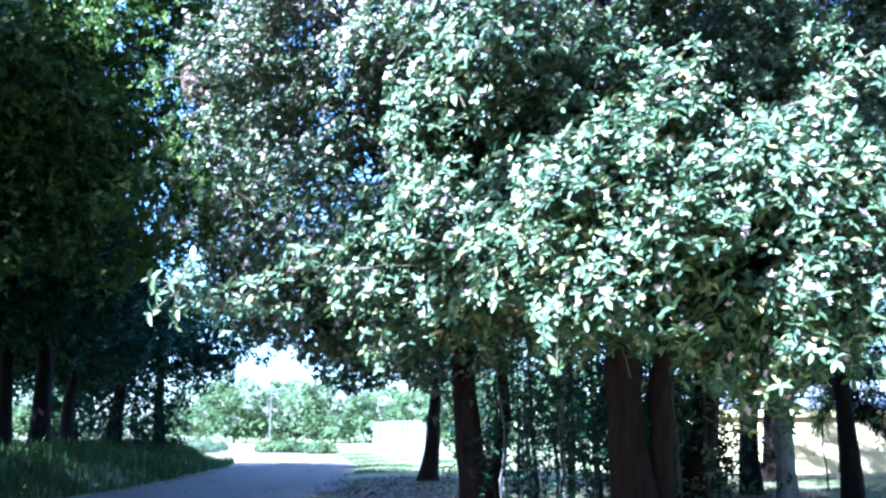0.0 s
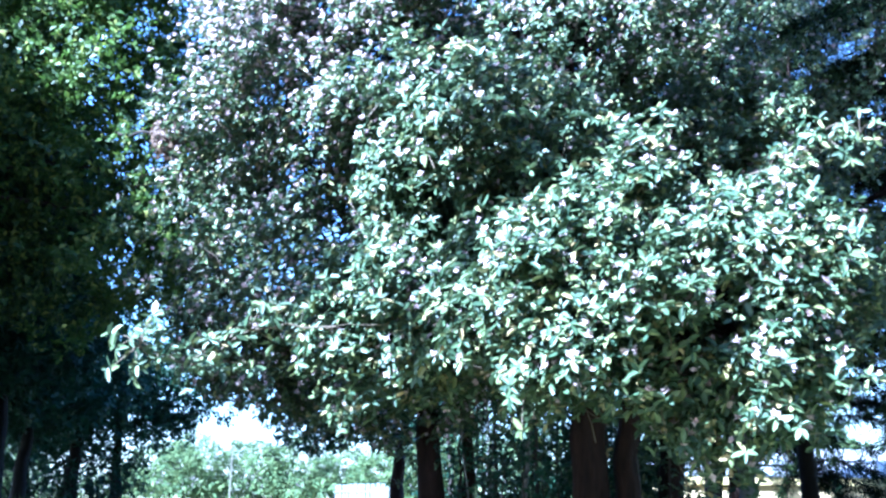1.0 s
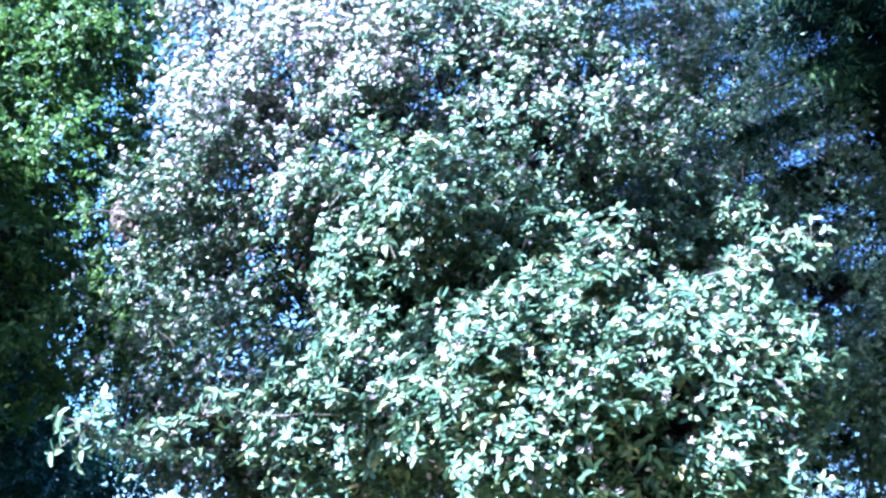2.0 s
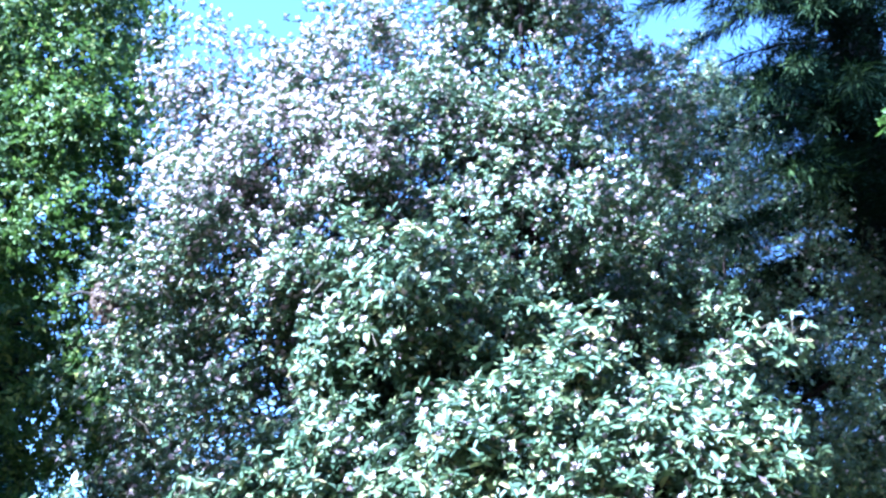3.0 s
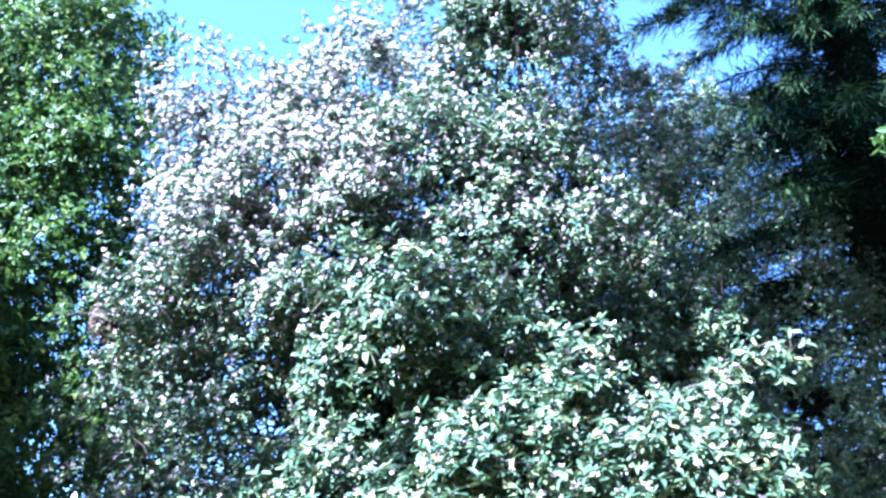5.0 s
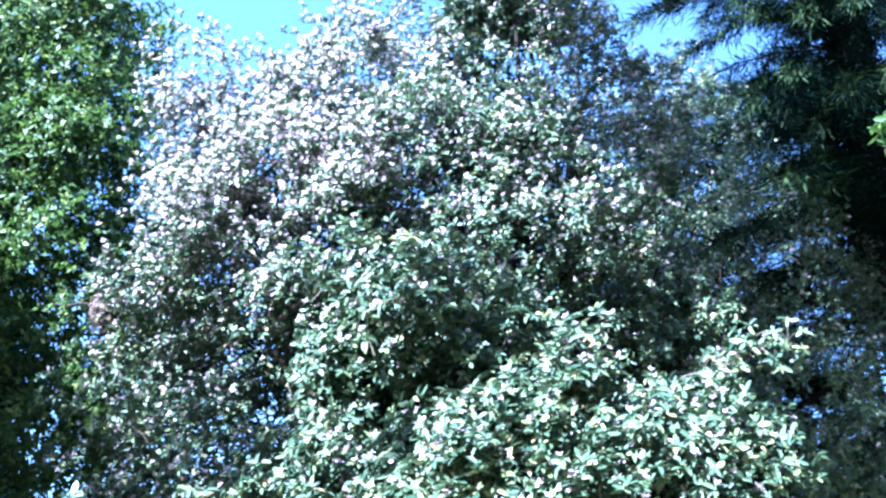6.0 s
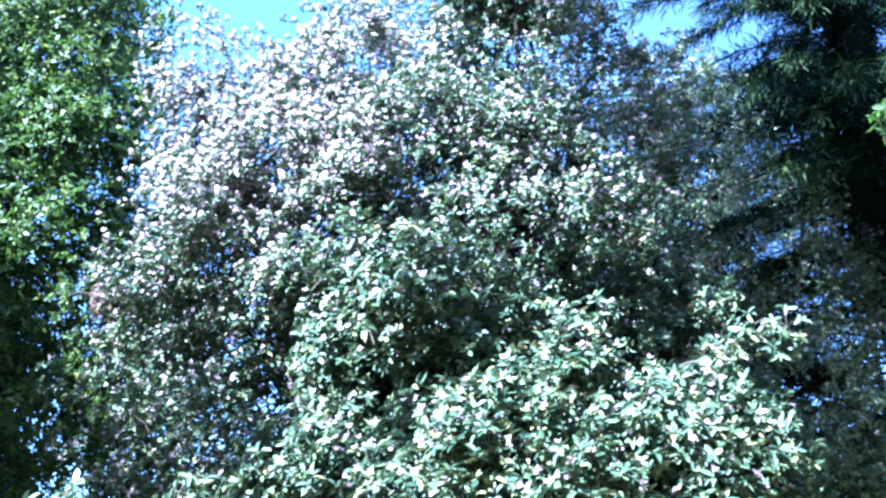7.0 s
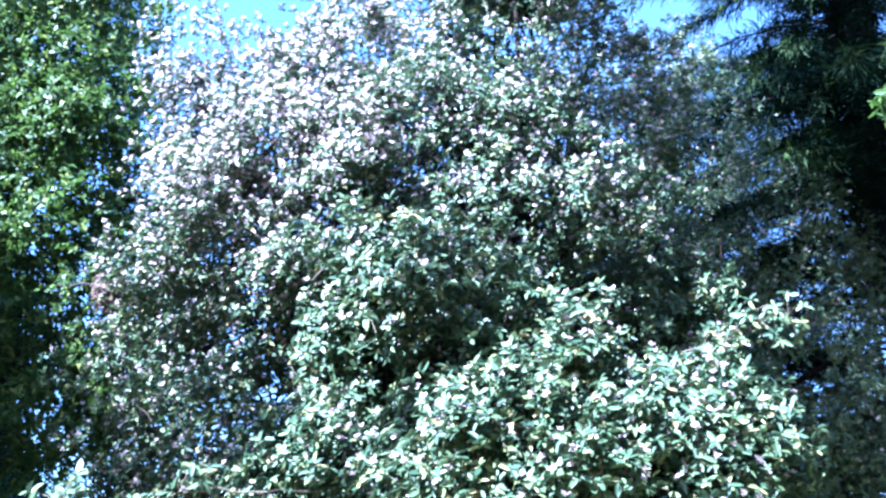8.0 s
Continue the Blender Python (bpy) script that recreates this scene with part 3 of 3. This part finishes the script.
# a crooked tree standing behind the flowering ones
crooked = broadleaf_tree("crooked_tree", -0.5, 30.5, 5.0, 0.27, [(0.4, 0, 5.2, 2.6, 2.2, 1.9), (-1.6, -0.6, 4.4, 1.7, 1.5, 1.3), (1.8, 0.3, 5.0, 1.8, 1.6, 1.4)],
               24, 0.17, 5, LEAF_WOOD, BARK_MAIN, 150, "leaning brown-stemmed tree on the road verge", lean=(0.85, 0.2), bow=-0.12)


# ---- conifers ----
SUN_ANGLE = math.atan2(sun_way.y, sun_way.x)


def conifer(x, y, h, base, reach, r, seed, label, bark, lean=0.0, dens=0.6, needle=2.0, step=0.32, sunny=0.0):
    """Straight trunk, whorls of drooping boughs and hanging sprays."""
    rng = np.random.RandomState(seed)
    z = float(height(x, y))
    tree = thing("cedar", (x, y, z), label, "conifer", "cedars")
    line = bend((0, 0, -0.15), (lean, 0, h), 18, 0.03, rng)
    part("trunk", mesh_from("trunk", *tube(line, r * (1 - 0.85 * np.linspace(0, 1, 18)) + r * 0.4 * np.exp(-np.arange(18) * 1.3), 14, 0.06, rng), bark, True), tree)
    at, way, nor, tipped = [], [], [], []
    zz = base
    while zz < h - 0.4:
        for _ in range(3):
            a = SUN_ANGLE + rng.normal(0, 0.9) if rng.uniform() < sunny else rng.uniform(0, 6.28)
            L = reach * (1 - 0.8 * ((zz - base) / (h - base)) ** 1.5) * rng.uniform(0.55, 1.1)
            root = np.array([lean * zz / h, 0, zz + rng.uniform(-0.2, 0.2)])
            tip = root + np.array([math.cos(a) * L, math.sin(a) * L, rng.uniform(-0.28, 0.12) * L])
            b = bend(root, tip, 10, 0.05, rng, 0.12 * L)
            part("bough", mesh_from("bough", *tube(b, np.linspace(0.05, 0.008, 10), 5), bark, True), tree)
            n = int(L * 16 * dens * rng.uniform(0.5, 1.4))
            t = rng.uniform(0.12, 1.0, n) ** 0.75
            q = np.stack([np.interp(t * 9, np.arange(10), b[:, c]) for c in range(3)], 1)
            side = np.array([-math.sin(a), math.cos(a), 0])
            ahead = np.array([math.cos(a), math.sin(a), 0])
            tipped_ = t + rng.normal(0, 0.08, n) > 0.93
            s = side * rng.normal(0, 0.26, (n, 1)) * L * 0.6 * (1.1 - t)[:, None] + ahead * rng.uniform(0.0, 0.35, (n, 1))
            e = q + s + np.array([0, 0, -1.0]) * rng.uniform(0.04, 0.22, (n, 1)) * np.where(tipped_, 3.0, 1.0)[:, None]      # flat plates of twigs, drooping at their ends
            for u in np.linspace(0.1, 1.0, 6):
                c = q + (e - q) * u + rng.normal(0, 0.03, (n, 3))
                at.append(c)
                way.append(unit((e - q) + ahead * 0.2 + rng.normal(0, 0.22, (n, 3))))
                nor.append(unit(rng.normal(0, 0.35, (n, 3)) + np.array([0, 0, 1.0])))
                tipped.append(tipped_)
        zz += step
    at, way, nor, tipped = np.concatenate(at), np.concatenate(way), np.concatenate(nor), np.concatenate(tipped)
    length, width = needle * rng.uniform(0.10, 0.26, len(at)), needle * rng.uniform(0.012, 0.022, len(at))
    for pick, name, mat, words in ((~tipped, "foliage", NEEDLE, "hanging sprays of green needles, darkened for shade"), (tipped, "lit_tip", NEEDLE_TIP, "yellow-green needles at the bough ends, sunlight put into their colour")):
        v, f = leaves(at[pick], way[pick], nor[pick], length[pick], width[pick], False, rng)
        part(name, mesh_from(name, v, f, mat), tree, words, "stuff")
    return tree


conifer(13.6, 20.4, 30.0, 9.6, 8.6, 0.85, 201, "tall dark cedar with drooping boughs", BARK_SHADED, dens=2.5, needle=1.8, step=0.36, sunny=0.45)
conifer(14.8, 23.4, 24.0, 4.0, 5.6, 0.3, 208, "tall dark cedar with drooping boughs", BARK_SHADED, dens=1.2, needle=2.0)
conifer(18.4, 20.0, 24.0, 4.0, 5.6, 0.33, 207, "tall dark cedar with drooping boughs", BARK_SHADED, dens=0.6)
conifer(8.8, 21.0, 16.8, 4.2, 3.8, 0.2, 202, "dark-trunked cedar beside the low house", BARK_SHADED, lean=-0.4, dens=1.3)
conifer(7.75, 24.5, 16.0, 4.6, 3.4, 0.24, 203, "dark-trunked cedar behind the flowering tree", BARK_SHADED)
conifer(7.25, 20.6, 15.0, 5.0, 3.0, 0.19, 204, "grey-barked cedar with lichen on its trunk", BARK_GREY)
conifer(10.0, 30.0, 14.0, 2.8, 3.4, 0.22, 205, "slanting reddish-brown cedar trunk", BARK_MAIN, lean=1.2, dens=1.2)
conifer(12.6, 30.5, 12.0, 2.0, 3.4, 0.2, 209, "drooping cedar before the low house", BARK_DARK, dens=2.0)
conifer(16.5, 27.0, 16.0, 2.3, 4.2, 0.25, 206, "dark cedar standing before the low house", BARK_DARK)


# ---- thin stems under the trees ----
def sapling(x, y, h, r, seed, bark, label, low=0.35, n=70, leaf=0.12, spread=0.5, mat=None, lean=0.2):
    rng = np.random.RandomState(seed)
    tree = thing("sapling", (x, y, float(height(x, y))), label, "sapling", "thin stems under the trees")
    line = bend((0, 0, -0.05), (rng.normal(0, lean), rng.normal(0, lean), h), 12, 0.035, rng)
    part("stem", mesh_from("stem", *tube(line, np.linspace(r, r * 0.35, 12), 7), bark, True), tree)
    t = rng.uniform(low, 1.0, n) * 11
    q = np.stack([np.interp(t, np.arange(12), line[:, c]) for c in range(3)], 1)
    q = q + rng.normal(0, spread, (n, 3)) * np.array([1, 1, 0.5])
    q[:, 2] = np.maximum(q[:, 2], 0.12)
    v, f = rosettes(q, unit(rng.normal(0, 0.5, (n, 3)) + np.array([0, 0, 1.0])), 5, leaf, 0.42, True, rng, -0.8, 0.5)
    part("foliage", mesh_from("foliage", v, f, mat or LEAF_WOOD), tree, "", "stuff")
    return tree


rng = np.random.RandomState(61)
for i in range(44):
    x, y = rng.uniform(0.9, 5.3), rng.uniform(17.2, 24)
    grey = i % 3 == 0
    sapling(x, y, rng.uniform(3.0, 5.0), rng.uniform(0.025, 0.06), 300 + i, BARK_GREY if grey else BARK_DARK,
            "slender grey stem with sparse leaves" if grey else "slender dark stem with leaves in the shade", n=150 if x > 3.6 else 100, low=0.05 if x > 3.6 else 0.25, mat=LEAF_MAIN if i % 2 == 0 else None, spread=rng.uniform(0.35, 0.8), leaf=rng.uniform(0.09, 0.16))
for i in range(9):
    x, y = rng.uniform(0.9, 2.5), rng.uniform(15.2, 17.2)
    sapling(x, y, rng.uniform(1.9, 3.2), rng.uniform(0.012, 0.03), 350 + i, BARK_GREY if i % 4 == 0 else BARK_DARK, "slender dark stem with leaves in the shade",
            n=50, low=0.2, spread=rng.uniform(0.25, 0.45), leaf=rng.uniform(0.08, 0.12))
sapling(2.0, 16.2, 4.6, 0.055, 341, BARK_GREY, "leaning grey stem beside the thick trunk", low=0.5, n=60, lean=0.4)
sapling(10.25, 26.0, 4.4, 0.03, 340, BARK_DARK, "thin young tree on the lawn", low=0.5, n=170, leaf=0.12, spread=0.5, mat=LEAF_LIGHT, lean=0.02)


def shrub(x, y, lobes, seed, label):
    rng = np.random.RandomState(seed)
    b = thing("shrub", (x, y, float(height(x, y))), label, "shrub", "shrubs in the shade")
    for _ in range(6):
        tip = np.array([rng.normal(0, 0.6), rng.normal(0, 0.5), rng.uniform(1.2, 2.4)])
        part("stem", mesh_from("stem", *tube(bend((rng.normal(0, 0.12), rng.normal(0, 0.12), -0.05), tip, 8, 0.05, rng), np.linspace(0.035, 0.01, 8), 5), BARK_DARK, True), b)
    p, a = crown_points(lobes, 34, rng, gap=-0.25, gap_size=0.6, shell=0.6)
    v, f = rosettes(p, unit(a + rng.normal(0, 0.5, a.shape)), 5, 0.14, 0.45, False, rng)
    v[:, 2] = np.maximum(v[:, 2], 0.0)
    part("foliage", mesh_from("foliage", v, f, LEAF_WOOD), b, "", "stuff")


for i, (x, y, w, h) in enumerate([(4.9, 24.0, 1.3, 2.9), (6.1, 26.0, 1.2, 2.4), (4.6, 19.6, 0.75, 2.4), (5.3, 20.6, 0.7, 2.9), (-13.4, 34.0, 1.3, 1.9), (-12.6, 37.5, 1.2, 1.6), (-11.6, 39.5, 1.3, 2.2)]):
    shrub(x, y, [(0, 0, h * 0.55, w, w * 0.8, h * 0.5), (0.4, -0.3, h * 0.3, w * 0.7, w * 0.6, h * 0.3)], 600 + i, "dark leafy shrub in the shade of the trees")


# ---- dry leaves on the ground ----
rng = np.random.RandomState(71)
n = 16000
lx, ly = rng.uniform(-3.2, 9, n), rng.uniform(12, 32, n)
lp = np.stack([lx, ly, height(lx, ly) + 0.02], 1)
la = rng.uniform(0, 6.28, n)
v, f = leaves(lp, np.stack([np.cos(la), np.sin(la), rng.normal(0, 0.2, n)], 1), unit(rng.normal(0, 0.3, (n, 3)) + np.array([0, 0, 1.0])), rng.uniform(0.07, 0.15, n), rng.uniform(0.03, 0.06, n), False, rng)
tagged(new("leaf_litter", mesh_from("leaf_litter", v, f, DEAD_LEAF)), "dry brown fallen leaves under the trees", "leaf litter", kind="stuff")


n = 1400
sy_ = rng.uniform(18, 46, n)
sx_ = road_left(sy_) + 5.7 * np.where(rng.uniform(0, 1, n) < 0.7, np.where(rng.uniform(0, 1, n) < 0.5, rng.normal(0.02, 0.04, n), rng.normal(1.0, 0.07, n)), rng.uniform(0, 1, n))
stone = np.array([(1, 0, 0), (0, 1, 0), (-1, 0, 0), (0, -1, 0), (0.1, 0.1, 0.75), (0, 0, -0.4)], float)
stone_faces = np.array([(0, 1, 4), (1, 2, 4), (2, 3, 4), (3, 0, 4), (1, 0, 5), (2, 1, 5), (3, 2, 5), (0, 3, 5)])
size = rng.uniform(0.012, 0.04, n)
sp = np.stack([sx_, sy_, np.maximum(height(sx_, sy_), 0.02)], 1)
v = (sp[:, None] + stone[None] * size[:, None, None] * rng.uniform(0.6, 1.3, (n, 6, 1))).reshape(-1, 3)
f = (stone_faces[None] + (np.arange(n) * 6)[:, None, None]).reshape(-1, 3)
tagged(new("loose_stone", mesh_from("loose_stone", v, f, ROAD)), "loose gravel stones along the road edge", "gravel", kind="stuff")


# ---- box helper ----
def box(bm, size, at, bevel=0.0):
    r = bmesh.ops.create_cube(bm, size=1.0, matrix=Matrix.Translation(at) @ Matrix.Diagonal((*size, 1)))
    if bevel:
        es = {e for q in r["verts"] for e in q.link_edges}
        bmesh.ops.bevel(bm, geom=list(es), offset=bevel, segments=2, affect="EDGES")


def solid(name, boxes, mat, parent, label="", bevel=0.01):
    bm = bmesh.new()
    for size, at in boxes:
        box(bm, size, at, bevel)
    me = bpy.data.meshes.new(name)
    bm.to_mesh(me)
    bm.free()
    me.materials.append(mat)
    return part(name, me, parent, label)


# ---- low house ----
def low_house(x0, x1, y0, depth, wall_h):
    house = thing("low_house", (x0, y0, 0), "low cream-walled house with yellow fascia and pale metal roof", "house")
    w = x1 - x0
    solid("wall", [((w, 0.22, wall_h + 0.3), (w / 2, 0.11, wall_h / 2 - 0.15)), ((0.22, depth - 0.44, wall_h + 0.3), (0.11, depth / 2, wall_h / 2 - 0.15)),
                   ((0.22, depth - 0.44, wall_h + 0.3), (w - 0.11, depth / 2, wall_h / 2 - 0.15)), ((w, 0.22, wall_h + 0.3), (w / 2, depth - 0.11, wall_h / 2 - 0.15))], WALL_PAINT, house)
    solid("fascia", [((w + 1.0, 0.05, 0.3), (w / 2, -0.17, wall_h + 0.10))], FASCIA, house, "yellow painted fascia board")
    solid("soffit", [((w + 0.9, 0.14, 0.03), (w / 2, -0.072, wall_h + 0.02))], FASCIA, house)
    # corrugated roof, two slopes
    n = int((w + 1.2) / 0.05)
    xs = np.linspace(-0.6, w + 0.6, n)
    zs = 0.018 * np.sin(np.arange(n) * 2 * np.pi / 4)
    rows = [(-0.25, wall_h + 0.27), (depth / 2, wall_h + 1.5), (depth + 0.65, wall_h + 0.27)]
    v = np.array([(x, y, z + d) for y, z in rows for x, d in zip(xs, zs)])
    i, j = np.meshgrid(np.arange(2), np.arange(n - 1), indexing="ij")
    f = np.stack([i * n + j, i * n + j + 1, (i + 1) * n + j + 1, (i + 1) * n + j], -1).reshape(-1, 4)
    part("roof", mesh_from("roof", v, f, ROOF), house, "pale corrugated metal roof")
    return house


low_house(9.6, 34.0, 36.0, 8.0, 2.2)


# ---- white boards and wire fence along the verge ----
def board_fence(x, y, n, wide, tall, turn):
    fence = thing("board_fence", (x, y, 0), "white painted upright board fence panel", "fence")
    fence.rotation_euler.z = turn
    rng = np.random.RandomState(81)
    for k in range(n):
        bm = bmesh.new()
        box(bm, (wide * rng.uniform(0.62, 0.9), 0.03, tall * rng.uniform(0.95, 1.03)), (k * wide, rng.normal(0, 0.012), tall / 2 + 0.03))
        me = bpy.data.meshes.new("board")
        bm.to_mesh(me)
        bm.free()
        me.materials.append(WHITE_PAINT)
        part("board", me, fence)
    solid("rail", [((n * wide, 0.05, 0.09), ((n - 1) * wide / 2, 0.045, 0.5))], WHITE_PAINT, fence)
    solid("rail", [((n * wide, 0.05, 0.09), ((n - 1) * wide / 2, 0.045, tall - 0.4))], WHITE_PAINT, fence)
    return fence


board_fence(-1.2, 50.0, 12, 1.05, 2.2, math.atan2(12.0, -3.4))


def wire_fence(a, b, posts, tall):
    fence = thing("wire_fence", (a[0], a[1], 0), "grey wire mesh fence on thin steel posts", "fence")
    a, b = np.array(a, float), np.array(b, float)
    for k in range(posts):
        p = (b - a) * k / (posts - 1)
        part("post", mesh_from("post", *tube(np.array([(p[0], p[1], -0.1), (p[0], p[1], tall / 2), (p[0], p[1], tall)]), [0.035] * 3, 8), STEEL, True), fence)
    d = b - a
    wires = []
    for z in np.linspace(0.1, tall - 0.05, 12):
        wires.append(tube(np.array([(0, 0, z), (d[0] / 2, d[1] / 2, z - 0.01), (d[0], d[1], z)]), [0.004] * 3, 3))
    for t in np.linspace(0, 1, 110):
        wires.append(tube(np.array([(d[0] * t, d[1] * t, 0.1), (d[0] * t, d[1] * t, tall / 2), (d[0] * t, d[1] * t, tall - 0.05)]), [0.004] * 3, 3))
    part("mesh", mesh_from("mesh", *joined(wires), STEEL), fence, "", "stuff")
    return fence


wire_fence((-1.75, 49.2), (-0.2, 37.0), 6, 2.0)
wire_fence((-40.0, 62.0), (-14.5, 66.0), 10, 1.3)

# a pale pole beyond the bend of the road
pole = thing("utility_pole", (-14.3, 80.0, 0), "pale slender utility pole beyond the bend", "pole")
part("post", mesh_from("post", *tube(np.array([(0, 0, -0.2), (0, 0, 2.8), (0, 0, 5.4)]), [0.06, 0.055, 0.045], 10), POST_WOOD, True), pole)
solid("cap", [((0.22, 0.22, 0.05), (0, 0, 5.42))], STEEL, pole)

# ---- trees beyond the road ----
rng = np.random.RandomState(91)
for i, (x, y, h, w) in enumerate([(-19, 88, 6.5, 4.0), (-14, 92, 6.0, 3.6), (-10, 90, 6.8, 3.8), (-6, 94, 6.2, 4.0), (-24, 95, 6.0, 4.2), (-2, 86, 6.0, 3.6),
                                  (4, 78, 6.5, 3.8), (10, 70, 7.0, 4.0), (-33, 80, 5.0, 4.0), (-42, 84, 5.5, 4.4), (-52, 88, 5.5, 4.4), (18, 66, 7, 4), (28, 64, 7.5, 4.4), (1, 60, 5.0, 2.6)]):
    k = 1.5 if y > 70 else 1.0
    x, y, h, w = x * k, y * k, h * k, w * k
    broadleaf_tree("distant_tree", x, y, h * 0.5, 0.16, oak_lobes(h, w, 0.6, rng, 5), 6.0 if k > 1 else 9, 0.38 if k > 1 else 0.28, 4, LEAF_FAR, BARK_GREY, 400 + i,
                   "pale sunlit green tree across the open field", "trees across the field", small=3)
for i in range(9):
    x, y = rng.uniform(-22, -9), rng.uniform(66, 84)
    b = thing("field_shrub", (x, y, 0), "low pale green shrub in the open field", "shrub", "shrubs in the field")
    p, a = crown_points([(0, 0, 0.35, 1.1, 0.9, 0.55), (0.8, 0.2, 0.3, 0.8, 0.7, 0.45)], 26, rng)
    v, f = rosettes(p, a, 4, 0.22, 0.5, False, rng)
    v[:, 2] = np.maximum(v[:, 2], -0.02)
    part("foliage", mesh_from("foliage", v, f, LEAF_FAR), b, "", "stuff")

# ---- woods on the skyline ----
rng = np.random.RandomState(97)
bumpy = []
for k in range(170):
    a = radians(-75 + 150 * k / 169)
    d = 135 + rng.uniform(-12, 12)
    hgt = rng.uniform(2.5, 7.5)
    bumpy.append((math.sin(a) * d, math.cos(a) * d, hgt * 0.5, 3.4, 3.0, hgt * 0.5))
p, a = crown_points(bumpy, 0.7, rng, shell=0.5)
v, f = rosettes(p, unit(a + np.array([0, 0, 0.4])), 3, 0.6, 0.6, False, rng)
v[:, 2] = np.maximum(v[:, 2], -0.02)
tagged(new("far_wood", mesh_from("far_wood", v, f, LEAF_FAR)), "pale hazy band of woodland beyond the field", "woodland", kind="stuff")

# ---- unseen trees added to close the place behind the camera and cut skylight ----
rng = np.random.RandomState(95)
proto = broadleaf_tree("woodland_tree", -16.5, 7.5, 9.0, 0.28, oak_lobes(19.0, 6.2, 2.4, rng), 2.4, 0.58, 4, LEAF_WOOD, BARK_DARK, 500,
                       "tall dark broad-leaved tree, in the roadside wood or added out of view", "trees of the roadside wood")
# Added tree, out of view: casts shade on the left skirt of the crown.
broadleaf_tree("woodland_tree", -10.6, 7.3, 8.0, 0.26, oak_lobes(12.9, 3.6, 3.0, rng), 4.5, 0.4, 4, LEAF_WOOD, BARK_DARK, 501,
                       "tall dark broad-leaved tree, in the roadside wood or added out of view", "trees of the roadside wood")
# Added tree, out of view: its high crown shades the right-hand evergreen.
broadleaf_tree("woodland_tree", -12.1, 2.2, 27.0, 0.3, [(2.7, -3.0, 29.5, 2.5, 2.5, 4.4), (3.6, -3.9, 26.8, 1.6, 1.6, 2.0)], 8.0, 0.4, 4, LEAF_WOOD, BARK_DARK, 502,
               "very tall unseen tree added to shade the right-hand evergreen", "trees of the roadside wood", lean=(2.7, -3.0))
for x, y in [(-27, -3), (-25, -17), (-19, -26), (-7, -17), (-1, -14), (5, -12), (11, -10), (14, -3), (15, 4), (17, 11), (1, -21), (9, -19), (18, -12)]:
    copy_thing(proto, pose(x, y, float(height(x, y)), 0, 0, rng.uniform(0, 360)))
